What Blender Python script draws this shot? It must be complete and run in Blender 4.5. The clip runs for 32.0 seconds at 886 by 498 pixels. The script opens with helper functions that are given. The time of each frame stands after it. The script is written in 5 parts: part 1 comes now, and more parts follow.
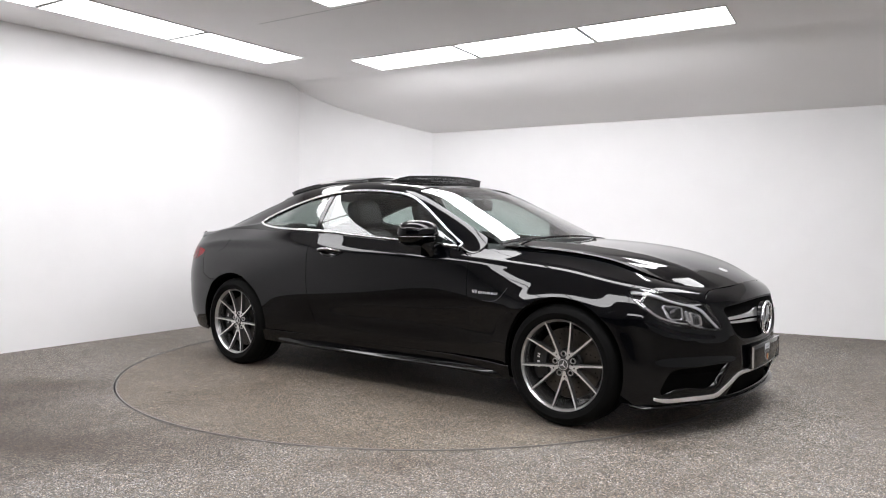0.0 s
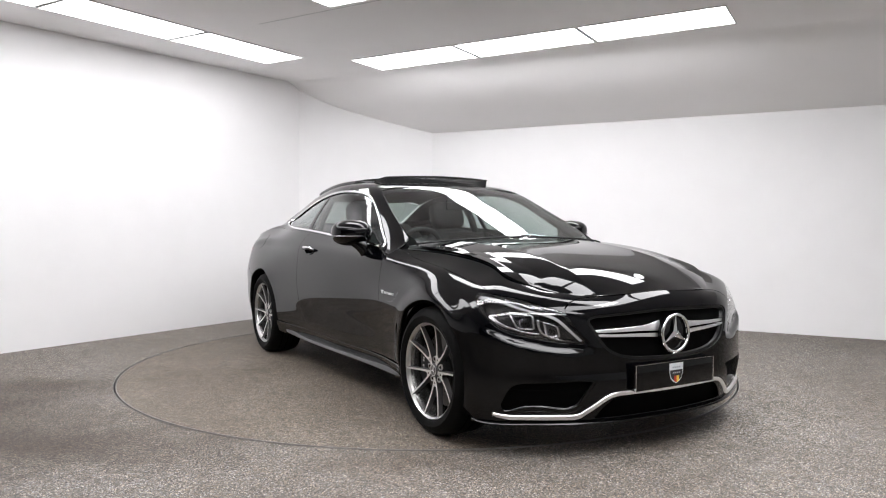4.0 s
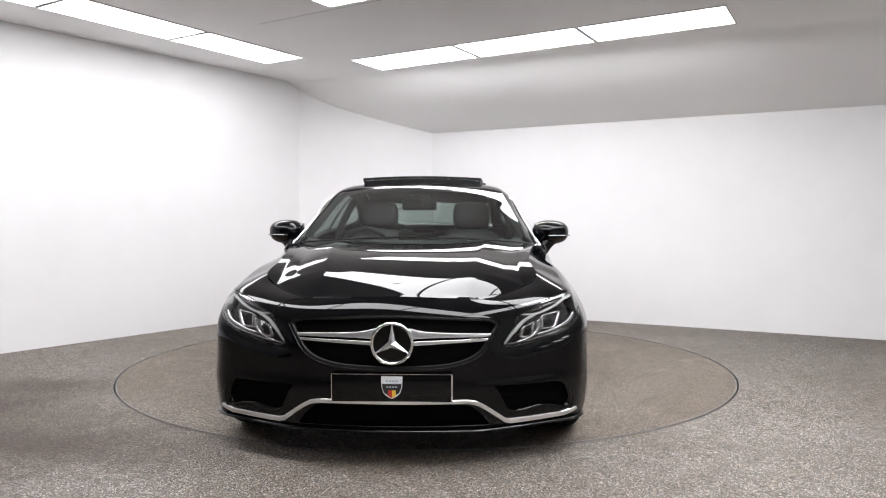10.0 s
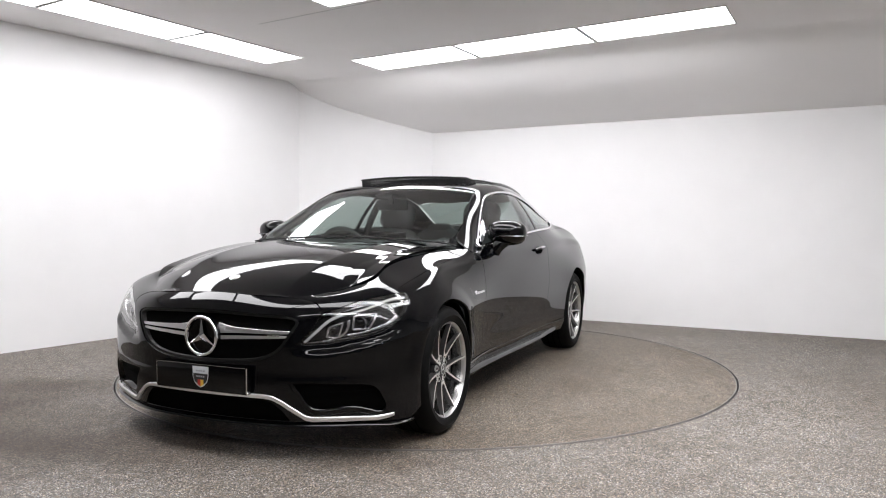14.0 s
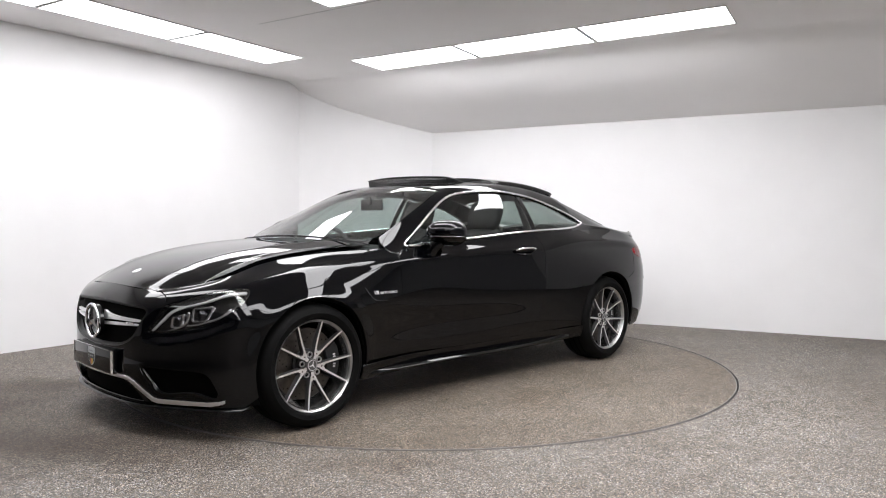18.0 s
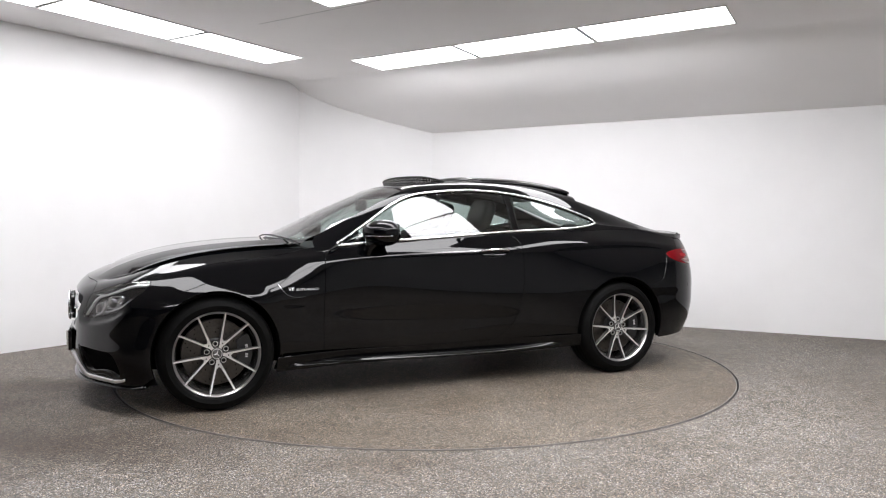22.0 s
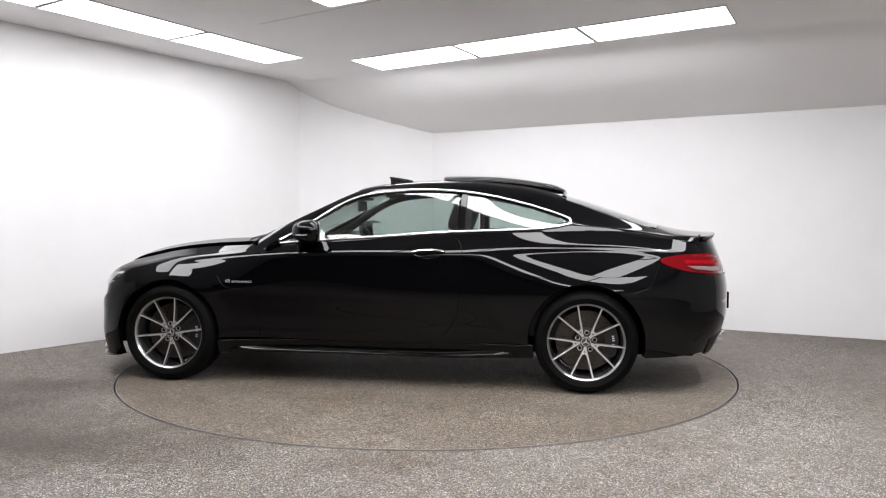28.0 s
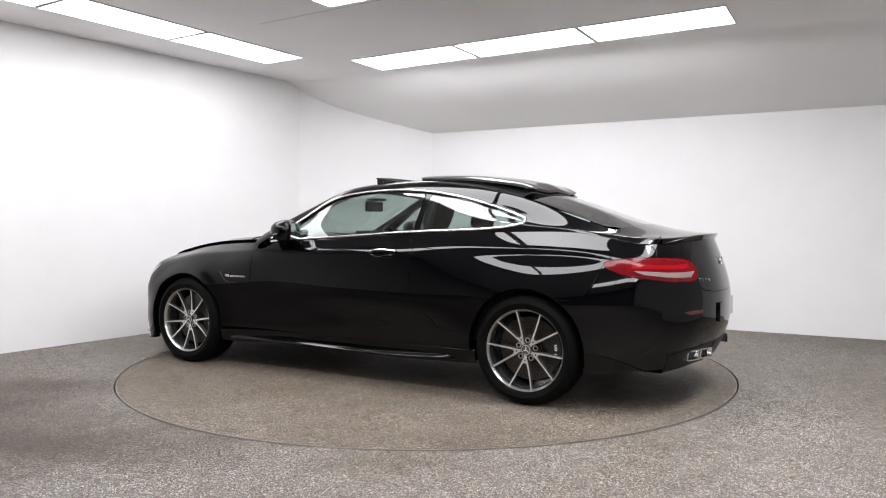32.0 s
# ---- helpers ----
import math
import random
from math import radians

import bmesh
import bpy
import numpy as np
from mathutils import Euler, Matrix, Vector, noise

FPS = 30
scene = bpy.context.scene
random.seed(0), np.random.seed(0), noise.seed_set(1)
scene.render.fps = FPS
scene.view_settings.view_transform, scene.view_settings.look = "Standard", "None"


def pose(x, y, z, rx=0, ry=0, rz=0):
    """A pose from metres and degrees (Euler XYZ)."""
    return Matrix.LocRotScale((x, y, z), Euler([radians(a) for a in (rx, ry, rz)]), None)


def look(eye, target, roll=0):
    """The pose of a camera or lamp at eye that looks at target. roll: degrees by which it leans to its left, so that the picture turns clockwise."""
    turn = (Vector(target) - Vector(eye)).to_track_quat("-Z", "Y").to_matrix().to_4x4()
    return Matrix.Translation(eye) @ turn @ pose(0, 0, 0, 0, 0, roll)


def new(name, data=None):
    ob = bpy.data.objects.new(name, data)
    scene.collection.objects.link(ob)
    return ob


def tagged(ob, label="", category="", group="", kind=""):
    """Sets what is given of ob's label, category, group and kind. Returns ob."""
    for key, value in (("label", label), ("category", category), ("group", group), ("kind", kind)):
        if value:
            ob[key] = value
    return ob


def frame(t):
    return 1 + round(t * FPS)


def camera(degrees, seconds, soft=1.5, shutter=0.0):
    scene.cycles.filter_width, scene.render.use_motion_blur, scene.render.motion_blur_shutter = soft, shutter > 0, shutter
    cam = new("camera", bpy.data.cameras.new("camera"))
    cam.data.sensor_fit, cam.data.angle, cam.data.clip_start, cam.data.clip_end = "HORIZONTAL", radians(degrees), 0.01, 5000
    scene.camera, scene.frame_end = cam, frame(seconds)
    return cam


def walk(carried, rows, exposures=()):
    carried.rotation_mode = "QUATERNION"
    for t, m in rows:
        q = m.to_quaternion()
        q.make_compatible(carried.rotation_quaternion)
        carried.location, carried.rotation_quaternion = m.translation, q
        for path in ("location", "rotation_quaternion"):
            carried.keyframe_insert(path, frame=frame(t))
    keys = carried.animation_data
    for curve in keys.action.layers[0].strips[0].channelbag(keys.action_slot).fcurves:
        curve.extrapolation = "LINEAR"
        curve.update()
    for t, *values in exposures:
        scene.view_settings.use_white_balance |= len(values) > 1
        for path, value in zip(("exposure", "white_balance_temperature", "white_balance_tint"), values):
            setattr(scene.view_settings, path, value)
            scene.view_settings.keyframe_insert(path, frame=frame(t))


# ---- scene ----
from mathutils import geometry

# ================= camera =================
EYE = (0.0, 0.0, 1.1047)
cam = camera(61.63, 32.0, soft=1.1)
TILT = radians(2.125)
CAM_POSE = look(EYE, (0, math.cos(TILT), EYE[2] - math.sin(TILT)), 0.106)
walk(cam, [(0, CAM_POSE), (32, CAM_POSE)])

# turntable: centre, radius, and the car's turn in degrees at t seconds
TT = (-0.1127, 5.7374)
TT_R = 2.2567
TT_MID = (-0.1109, 5.8071)
CAR_OFF = (0.2566, -0.0365)


def turn(t):
    s = (t - 16) / 16
    return math.degrees(-2.16873 - 1.51009 * s + 0.01608 * s * s + 0.01548 * s ** 3)


# ================= light =================
world = bpy.data.worlds.new("world")
scene.world = world
world.use_nodes = True
world.node_tree.nodes["Background"].inputs[0].default_value = (0.9, 0.95, 1.0, 1)
world.node_tree.nodes["Background"].inputs[1].default_value = 0.05
scene.view_settings.exposure = 0.0
PANEL_POWER = 12.6
WALL_ROW_POWER = 8.8      # the row beside the left wall is dimmer


# ================= materials =================
def mat(name, color=(0.5, 0.5, 0.5), rough=0.5, metal=0.0, coat=0.0, spec=0.5, **kw):
    m = bpy.data.materials.new(name)
    m.use_nodes = True
    b = m.node_tree.nodes["Principled BSDF"]
    b.inputs["Base Color"].default_value = (*color, 1)
    b.inputs["Roughness"].default_value = rough
    b.inputs["Metallic"].default_value = metal
    b.inputs["Coat Weight"].default_value = coat
    b.inputs["Coat Roughness"].default_value = 0.02
    b.inputs["Specular IOR Level"].default_value = spec
    return m


def node(m, kind, **props):
    n = m.node_tree.nodes.new(kind)
    for k, v in props.items():
        n.inputs[k.replace("_", " ")].default_value = v
    return n


def link(m, a, ao, b, bi):
    m.node_tree.links.new(a.outputs[ao], b.inputs[bi])


def ramp(m, stops):
    r = m.node_tree.nodes.new("ShaderNodeValToRGB")
    e = r.color_ramp.elements
    while len(e) < len(stops):
        e.new(0.5)
    for el, (pos, c) in zip(e, stops):
        el.position = pos
        el.color = (*c, 1) if len(c) == 3 else c
    return r


def grainy(m, scale, amount, bump=0.0, bump_scale=None, rough=None):
    """Two-scale variation of a material's base colour, and fine relief."""
    b = m.node_tree.nodes["Principled BSDF"]
    base = b.inputs["Base Color"].default_value[:3]
    co = m.node_tree.nodes.new("ShaderNodeTexCoord")
    n1 = node(m, "ShaderNodeTexNoise", Scale=scale, Detail=5.0)
    n2 = node(m, "ShaderNodeTexNoise", Scale=scale * 0.07, Detail=3.0)
    mix = m.node_tree.nodes.new("ShaderNodeMath")
    mix.operation = "ADD"
    link(m, co, "Object", n1, "Vector")
    link(m, co, "Object", n2, "Vector")
    link(m, n1, "Fac", mix, 0)
    link(m, n2, "Fac", mix, 1)
    half = m.node_tree.nodes.new("ShaderNodeMath")
    half.operation = "MULTIPLY"
    half.inputs[1].default_value = 0.5
    link(m, mix, 0, half, 0)
    lo = tuple(c * (1 - amount) for c in base)
    hi = tuple(min(1, c * (1 + amount)) for c in base)
    r = ramp(m, [(0.35, lo), (0.65, hi)])
    link(m, half, 0, r, 0)
    link(m, r, 0, b, "Base Color")
    if bump:
        bp = node(m, "ShaderNodeBump", Strength=bump, Distance=0.002)
        n3 = node(m, "ShaderNodeTexNoise", Scale=bump_scale or scale * 4, Detail=3.0)
        link(m, co, "Object", n3, "Vector")
        link(m, n3, "Fac", bp, "Height")
        link(m, bp, "Normal", b, "Normal")
    if rough:
        rr = m.node_tree.nodes.new("ShaderNodeMapRange")
        rr.inputs["To Min"].default_value, rr.inputs["To Max"].default_value = rough
        link(m, n2, "Fac", rr, "Value")
        link(m, rr, 0, b, "Roughness")
    return m


PAINT = mat("black_paint", (0.0008, 0.0009, 0.0014), 0.025, spec=0.36)
GLOSS_BLACK = mat("gloss_black_plastic", (0.002, 0.002, 0.0022), 0.06, spec=0.35)
SATIN_BLACK = grainy(mat("satin_black_plastic", (0.004, 0.004, 0.0045), 0.45, spec=0.3), 60, 0.2, 0.15)
MATT_BLACK = grainy(mat("matt_black_underbody", (0.0012, 0.0012, 0.0012), 0.8, spec=0.05), 20, 0.3)
RUBBER = grainy(mat("tyre_rubber", (0.0024, 0.0024, 0.0024), 0.62, spec=0.10), 40, 0.25, 0.3, 200)
CHROME = mat("chrome", (0.92, 0.92, 0.93), 0.12, 1.0)
SATIN_ALU = mat("satin_aluminium", (0.86, 0.86, 0.87), 0.34, 0.9)
RIM_FACE = grainy(mat("diamond_turned_rim_face", (0.84, 0.83, 0.82), 0.34, 0.82), 30, 0.08)
RIM_LIP = grainy(mat("turned_rim_lip", (0.50, 0.495, 0.49), 0.28, 0.95), 30, 0.1)
RIM_GREY = mat("dark_grey_rim_paint", (0.15, 0.147, 0.147), 0.30, 0.8, coat=0.3)
BARREL = grainy(mat("grey_rim_barrel_paint", (0.19, 0.187, 0.185), 0.26, 0.9), 25, 0.12)
BRIGHT_ALU = mat("polished_aluminium", (0.88, 0.88, 0.89), 0.28, 0.95)
RING_STEEL = grainy(mat("worn_ring_steel", (0.22, 0.21, 0.20), 0.5, 0.5), 40, 0.2)
STEEL = grainy(mat("brake_disc_steel", (0.10, 0.092, 0.085), 0.36, 1.0), 80, 0.2)
CALIPER = mat("grey_caliper_paint", (0.020, 0.020, 0.021), 0.4)
LEATHER = grainy(mat("black_leather", (0.010, 0.010, 0.011), 0.5, spec=0.35), 30, 0.2, 0.3, 300)
DASH = grainy(mat("dark_dashboard_plastic", (0.012, 0.012, 0.013), 0.65, spec=0.3), 50, 0.2, 0.2, 400)
BADGE = mat("bright_badge_metal", (0.80, 0.80, 0.81), 0.45, 0.4)
WHITE_MARK = mat("white_marking", (0.8, 0.8, 0.8), 0.4)
MESH_BLACK = mat("black_grille_mesh", (0.004, 0.004, 0.004), 0.35, spec=0.3)
RED_LENS = mat("red_tail_lens", (0.14, 0.002, 0.005), 0.08, spec=0.25)
RED_BRIGHT = mat("bright_red_lens", (0.26, 0.004, 0.008), 0.08, spec=0.25)
RED_DARK = mat("dark_red_lens", (0.10, 0.002, 0.003), 0.08, coat=1.0)
CLEAR_LENS = mat("clear_white_lens", (0.24, 0.19, 0.185), 0.2, spec=0.3)
REFLECTOR = mat("lamp_reflector", (0.62, 0.62, 0.64), 0.25, 0.9)
LAMP_METAL = mat("smoked_lamp_metal", (0.30, 0.30, 0.32), 0.25, 0.9)
SMOKED = mat("dark_smoked_chrome", (0.07, 0.07, 0.075), 0.2, 0.9)
LED_STRIP = mat("white_light_guide", (0.50, 0.51, 0.52), 0.2, coat=1.0)


def glass(name, tint, ior=1.5):
    m = bpy.data.materials.new(name)
    m.use_nodes = True
    nt = m.node_tree
    nt.nodes.clear()
    out = nt.nodes.new("ShaderNodeOutputMaterial")
    tr = node(m, "ShaderNodeBsdfTransparent", Color=(*tint, 1))
    gl = node(m, "ShaderNodeBsdfGlossy", Color=(1, 1, 1, 1), Roughness=0.0)
    lw = node(m, "ShaderNodeLayerWeight", Blend=0.5)
    power = nt.nodes.new("ShaderNodeMath")
    power.operation = "POWER"
    power.inputs[1].default_value = 5.0
    link(m, lw, "Facing", power, 0)
    fr = nt.nodes.new("ShaderNodeMapRange")
    fr.inputs["To Min"].default_value = 2 * ((ior - 1) / (ior + 1)) ** 2
    link(m, power, 0, fr, "Value")
    mx = nt.nodes.new("ShaderNodeMixShader")
    link(m, fr, 0, mx, 0)
    link(m, tr, 0, mx, 1)
    link(m, gl, 0, mx, 2)
    link(m, mx, 0, out, "Surface")
    return m


GLASS = glass("green_tinted_glass", (0.60, 0.68, 0.655), 1.5)
GLASS_DARK = glass("dark_tinted_glass", (0.45, 0.51, 0.49), 1.5)
LENS = glass("clear_lamp_cover", (0.92, 0.92, 0.92), 1.4)
WALL = grainy(mat("white_wall_paint", (0.83, 0.825, 0.83), 0.6), 3, 0.02, 0.08, 120)
CEIL = grainy(mat("white_ceiling_paint", (0.93, 0.92, 0.92), 0.7), 2, 0.02, 0.05, 90)
GREY_WALL = grainy(mat("light_grey_wall", (0.36, 0.36, 0.36), 0.8), 3, 0.06, 0.1, 60)
DARK_WALL = grainy(mat("dark_grey_wall", (0.06, 0.06, 0.06), 0.8), 3, 0.2, 0.1, 60)
FRAME_WHITE = mat("white_panel_frame", (0.6, 0.6, 0.6), 0.4)



def lit(name, power):
    m = mat(name, (0.9, 0.9, 0.9))
    b = m.node_tree.nodes["Principled BSDF"]
    b.inputs["Emission Color"].default_value = (0.985, 0.975, 1.0, 1)
    b.inputs["Emission Strength"].default_value = power
    return m


LIGHT = lit("lit_diffuser", PANEL_POWER)
LIGHT_WALL = lit("dimmer_lit_diffuser", WALL_ROW_POWER)


def gravel(name, stains_and_shade=(), tone=(1, 1, 1)):
    """Resin-bound stone floor: small stones of many browns and greys, with broad dirty patches, one with painted shade.
    """
    m = mat(name, (0.2, 0.19, 0.17), 0.62)
    nt = m.node_tree
    b = nt.nodes["Principled BSDF"]
    co = nt.nodes.new("ShaderNodeTexCoord")
    vo = node(m, "ShaderNodeTexVoronoi", Scale=228.0)
    link(m, co, "Object", vo, "Vector")
    sep = nt.nodes.new("ShaderNodeSeparateColor")
    link(m, vo, "Color", sep, 0)
    stones = ramp(m, [(0.0, (0.020, 0.0175, 0.015)), (0.25, (0.066, 0.057, 0.050)), (0.55, (0.135, 0.121, 0.108)), (0.8, (0.245, 0.226, 0.207)), (0.92, (0.42, 0.40, 0.375)), (1.0, (0.64, 0.62, 0.59))])
    link(m, sep, 0, stones, 0)
    tint = ramp(m, [(0.0, (0.86, 0.95, 1.08)), (0.45, (1.0, 0.99, 0.97)), (0.8, (1.06, 0.985, 0.86)), (1.0, (1.16, 0.97, 0.74))])
    link(m, sep, 1, tint, 0)

    def times(a, ao, c, ci):
        x = nt.nodes.new("ShaderNodeMix")
        x.data_type, x.blend_type = "RGBA", "MULTIPLY"
        x.inputs[0].default_value = 1.0
        link(m, a, ao, x, 6)
        link(m, c, ci, x, 7)
        return x
    col = times(stones, 0, tint, 0)
    wear = ramp(m, [(0.3, tone), (0.7, tuple(min(1, c * 1.1) for c in tone))])
    big = node(m, "ShaderNodeTexNoise", Scale=0.8, Detail=7.0, Roughness=0.62)
    link(m, co, "Object", big, "Vector")
    dirt = ramp(m, [(0.34, (0.74, 0.69, 0.64)), (0.60, (1, 1, 1))])
    link(m, big, "Fac", dirt, 0)
    col = times(col, 2, dirt, 0)
    link(m, big, "Fac", wear, 0)
    col = times(col, 2, wear, 0)
    mid = node(m, "ShaderNodeTexNoise", Scale=9.0, Detail=4.0)
    link(m, co, "Object", mid, "Vector")
    blot = ramp(m, [(0.30, (0.80, 0.77, 0.74)), (0.52, (1, 1, 1)), (0.75, (1.06, 1.06, 1.06))])
    link(m, mid, "Fac", blot, 0)
    col = times(col, 2, blot, 0)
    # tyre dirt, and shade painted over the left floor, with soft ragged edges
    for cx, cy, rx, ry, deg, depth in stains_and_shade:
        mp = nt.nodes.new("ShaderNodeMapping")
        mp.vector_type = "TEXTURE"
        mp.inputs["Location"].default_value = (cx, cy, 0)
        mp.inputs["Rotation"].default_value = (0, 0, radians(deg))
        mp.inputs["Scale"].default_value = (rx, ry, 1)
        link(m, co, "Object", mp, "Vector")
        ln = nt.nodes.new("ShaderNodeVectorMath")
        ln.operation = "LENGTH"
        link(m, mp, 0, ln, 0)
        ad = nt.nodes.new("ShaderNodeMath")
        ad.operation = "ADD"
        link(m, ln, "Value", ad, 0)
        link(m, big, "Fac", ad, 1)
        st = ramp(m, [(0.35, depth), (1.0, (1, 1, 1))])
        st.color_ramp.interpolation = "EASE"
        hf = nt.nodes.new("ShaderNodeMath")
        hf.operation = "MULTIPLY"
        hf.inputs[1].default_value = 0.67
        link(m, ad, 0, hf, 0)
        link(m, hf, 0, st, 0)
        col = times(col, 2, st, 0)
    link(m, col, 2, b, "Base Color")
    bp = node(m, "ShaderNodeBump", Strength=0.8, Distance=0.003)
    bp.invert = True
    link(m, vo, "Distance", bp, "Height")
    link(m, bp, "Normal", b, "Normal")
    return m


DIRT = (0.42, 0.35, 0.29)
# the last, broad patch paints shade as well as dirt over the left floor
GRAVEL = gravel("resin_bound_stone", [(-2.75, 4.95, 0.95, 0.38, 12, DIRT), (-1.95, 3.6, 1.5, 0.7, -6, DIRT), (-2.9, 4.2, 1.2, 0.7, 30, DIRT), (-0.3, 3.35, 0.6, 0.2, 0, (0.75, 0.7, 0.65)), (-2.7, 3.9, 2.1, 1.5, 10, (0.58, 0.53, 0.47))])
GRAVEL_DISC = gravel("resin_bound_stone_disc", [(0.4, 1.3, 0.5, 0.35, 20, (0.8, 0.75, 0.7))], (0.88, 0.83, 0.75))


# ================= mesh helpers =================
def mesh_object(name, verts, faces, material, parent=None, normals=None, smooth=True, label=""):
    me = bpy.data.meshes.new(name)
    me.from_pydata([tuple(map(float, v)) for v in verts], [], [tuple(map(int, f)) for f in faces])
    me.materials.append(material)
    me.polygons.foreach_set("use_smooth", [smooth] * len(me.polygons))
    me.update()
    if normals is not None:
        me.normals_split_custom_set_from_vertices([tuple(map(float, n)) for n in normals])
    ob = new(name, me)
    if parent is not None:
        ob.parent = parent
    if label:
        ob["label"] = label
    return ob


def part(name, bm, material, parent=None, label="", smooth=35):
    """Links a bmesh as one mesh object under its thing or part. smooth: degrees up to which edges are shaded round."""
    bmesh.ops.recalc_face_normals(bm, faces=bm.faces)
    for f in bm.faces:
        f.smooth = smooth > 0
    for e in bm.edges:
        if len(e.link_faces) == 2 and e.calc_face_angle(0) > radians(max(smooth, 1)):
            e.smooth = False
    me = bpy.data.meshes.new(name)
    bm.to_mesh(me)
    bm.free()
    me.materials.append(material)
    ob = new(name, me)
    if parent is not None:
        ob.parent = parent
    if label:
        ob["label"] = label
    return ob


def box(bm, x0, x1, y0, y1, z0, z1, bevel=0.0, m=None):
    r = bmesh.ops.create_cube(bm, size=1)
    vs = r["verts"]
    bmesh.ops.transform(bm, matrix=Matrix.Translation(((x0 + x1) / 2, (y0 + y1) / 2, (z0 + z1) / 2)) @ Matrix.Diagonal((abs(x1 - x0), abs(y1 - y0), abs(z1 - z0), 1)), verts=vs)
    if bevel:
        es = list({e for v in vs for e in v.link_edges})
        r = bmesh.ops.bevel(bm, geom=es, offset=bevel, segments=2, affect="EDGES", profile=0.6)
        vs = list({v for f in r["faces"] for v in f.verts} | {v for v in vs if v.is_valid})
    if m is not None:
        bmesh.ops.transform(bm, matrix=m, verts=vs)
    return vs


def lathe(bm, profile, n=48, axis="y", m=None, closed=False):
    """Turns a profile of (radius, along) round an axis."""
    rings = []
    for r, a in profile:
        ring = []
        for i in range(n):
            th = 2 * math.pi * i / n
            c, s = r * math.cos(th), r * math.sin(th)
            co = {"y": (c, a, s), "z": (c, s, a), "x": (a, c, s)}[axis]
            ring.append(bm.verts.new(m @ Vector(co) if m else co))
        rings.append(ring)
    pairs = list(zip(rings, rings[1:])) + ([(rings[-1], rings[0])] if closed else [])
    for a, b in pairs:
        for i in range(n):
            bm.faces.new((a[i], a[(i + 1) % n], b[(i + 1) % n], b[i]))
    return rings


def tube(bm, pts, r, n=8, closed=False, squash=1.0, up=(0, 0, 1)):
    """A round or flattened bar along points."""
    pts = [Vector(p) for p in pts]
    rings = []
    N = len(pts)
    for i, p in enumerate(pts):
        a = pts[(i - 1) % N] if (closed or i) else pts[0]
        b = pts[(i + 1) % N] if (closed or i < N - 1) else pts[-1]
        t = (b - a).normalized()
        s = t.cross(Vector(up))
        s = s.normalized() if s.length > 1e-6 else t.orthogonal().normalized()
        u = s.cross(t)
        rr = r[i] if isinstance(r, (list, tuple)) else r
        rings.append([bm.verts.new(p + rr * (math.cos(2 * math.pi * k / n) * s + squash * math.sin(2 * math.pi * k / n) * u)) for k in range(n)])
    for i in range(N if closed else N - 1):
        a, b = rings[i], rings[(i + 1) % N]
        for k in range(n):
            bm.faces.new((a[k], a[(k + 1) % n], b[(k + 1) % n], b[k]))
    if not closed:
        bm.faces.new(rings[0][::-1])
        bm.faces.new(rings[-1])


def prism(bm, outline, d0, d1, frame3):
    """A solid from a flat outline (a, b), between depths d0 and d1; frame3 maps (a, b, d) to space."""
    top = [bm.verts.new(frame3(a, b, d1)) for a, b in outline]
    bot = [bm.verts.new(frame3(a, b, d0)) for a, b in outline]
    bm.faces.new(top)
    bm.faces.new(bot[::-1])
    n = len(outline)
    for i in range(n):
        bm.faces.new((top[i], bot[i], bot[(i + 1) % n], top[(i + 1) % n]))


# ---- smooth curves and surfaces ----
class Spline:
    """Natural cubic spline through (x, y); y may have several columns."""

    def __init__(self, x, y):
        o = np.argsort(x)
        self.x = np.asarray(x, float)[o]
        self.y = np.asarray(y, float)[o]
        if self.y.ndim == 1:
            self.y = self.y[:, None]
            self.flat = True
        else:
            self.flat = False
        n, h = len(self.x), np.diff(self.x)
        A, r = np.eye(n), np.zeros_like(self.y)
        for i in range(1, n - 1):
            A[i, i - 1:i + 2] = h[i - 1], 2 * (h[i - 1] + h[i]), h[i]
            r[i] = 6 * ((self.y[i + 1] - self.y[i]) / h[i] - (self.y[i] - self.y[i - 1]) / h[i - 1])
        self.m = np.linalg.solve(A, r)

    def __call__(self, q):
        q = np.atleast_1d(np.asarray(q, float))
        i = np.clip(np.searchsorted(self.x, q) - 1, 0, len(self.x) - 2)
        h = (self.x[i + 1] - self.x[i])[:, None]
        a, b = (self.x[i + 1] - q)[:, None], (q - self.x[i])[:, None]
        m0, m1 = self.m[i], self.m[i + 1]
        out = (m0 * a ** 3 + m1 * b ** 3) / (6 * h) + (self.y[i] / h - m0 * h / 6) * a + (self.y[i + 1] / h - m1 * h / 6) * b
        return out[:, 0] if self.flat else out


def inside(poly, pts):
    x, y = pts[:, 0][:, None], pts[:, 1][:, None]
    x0, y0 = poly[:, 0], poly[:, 1]
    x1, y1 = np.roll(x0, -1), np.roll(y0, -1)
    with np.errstate(divide="ignore", invalid="ignore"):
        hit = ((y0 > y) != (y1 > y)) & (x < (x1 - x0) * (y - y0) / (y1 - y0) + x0)
    return hit.sum(1) % 2 == 1


def dense(loop, step):
    out = []
    loop = [np.asarray(q, float) for q in loop]
    for a, b in zip(loop, loop[1:] + loop[:1]):
        k = max(1, int(math.ceil(np.linalg.norm(b - a) / step)))
        out += [a + (b - a) * i / k for i in range(k)]
    return np.array(out)


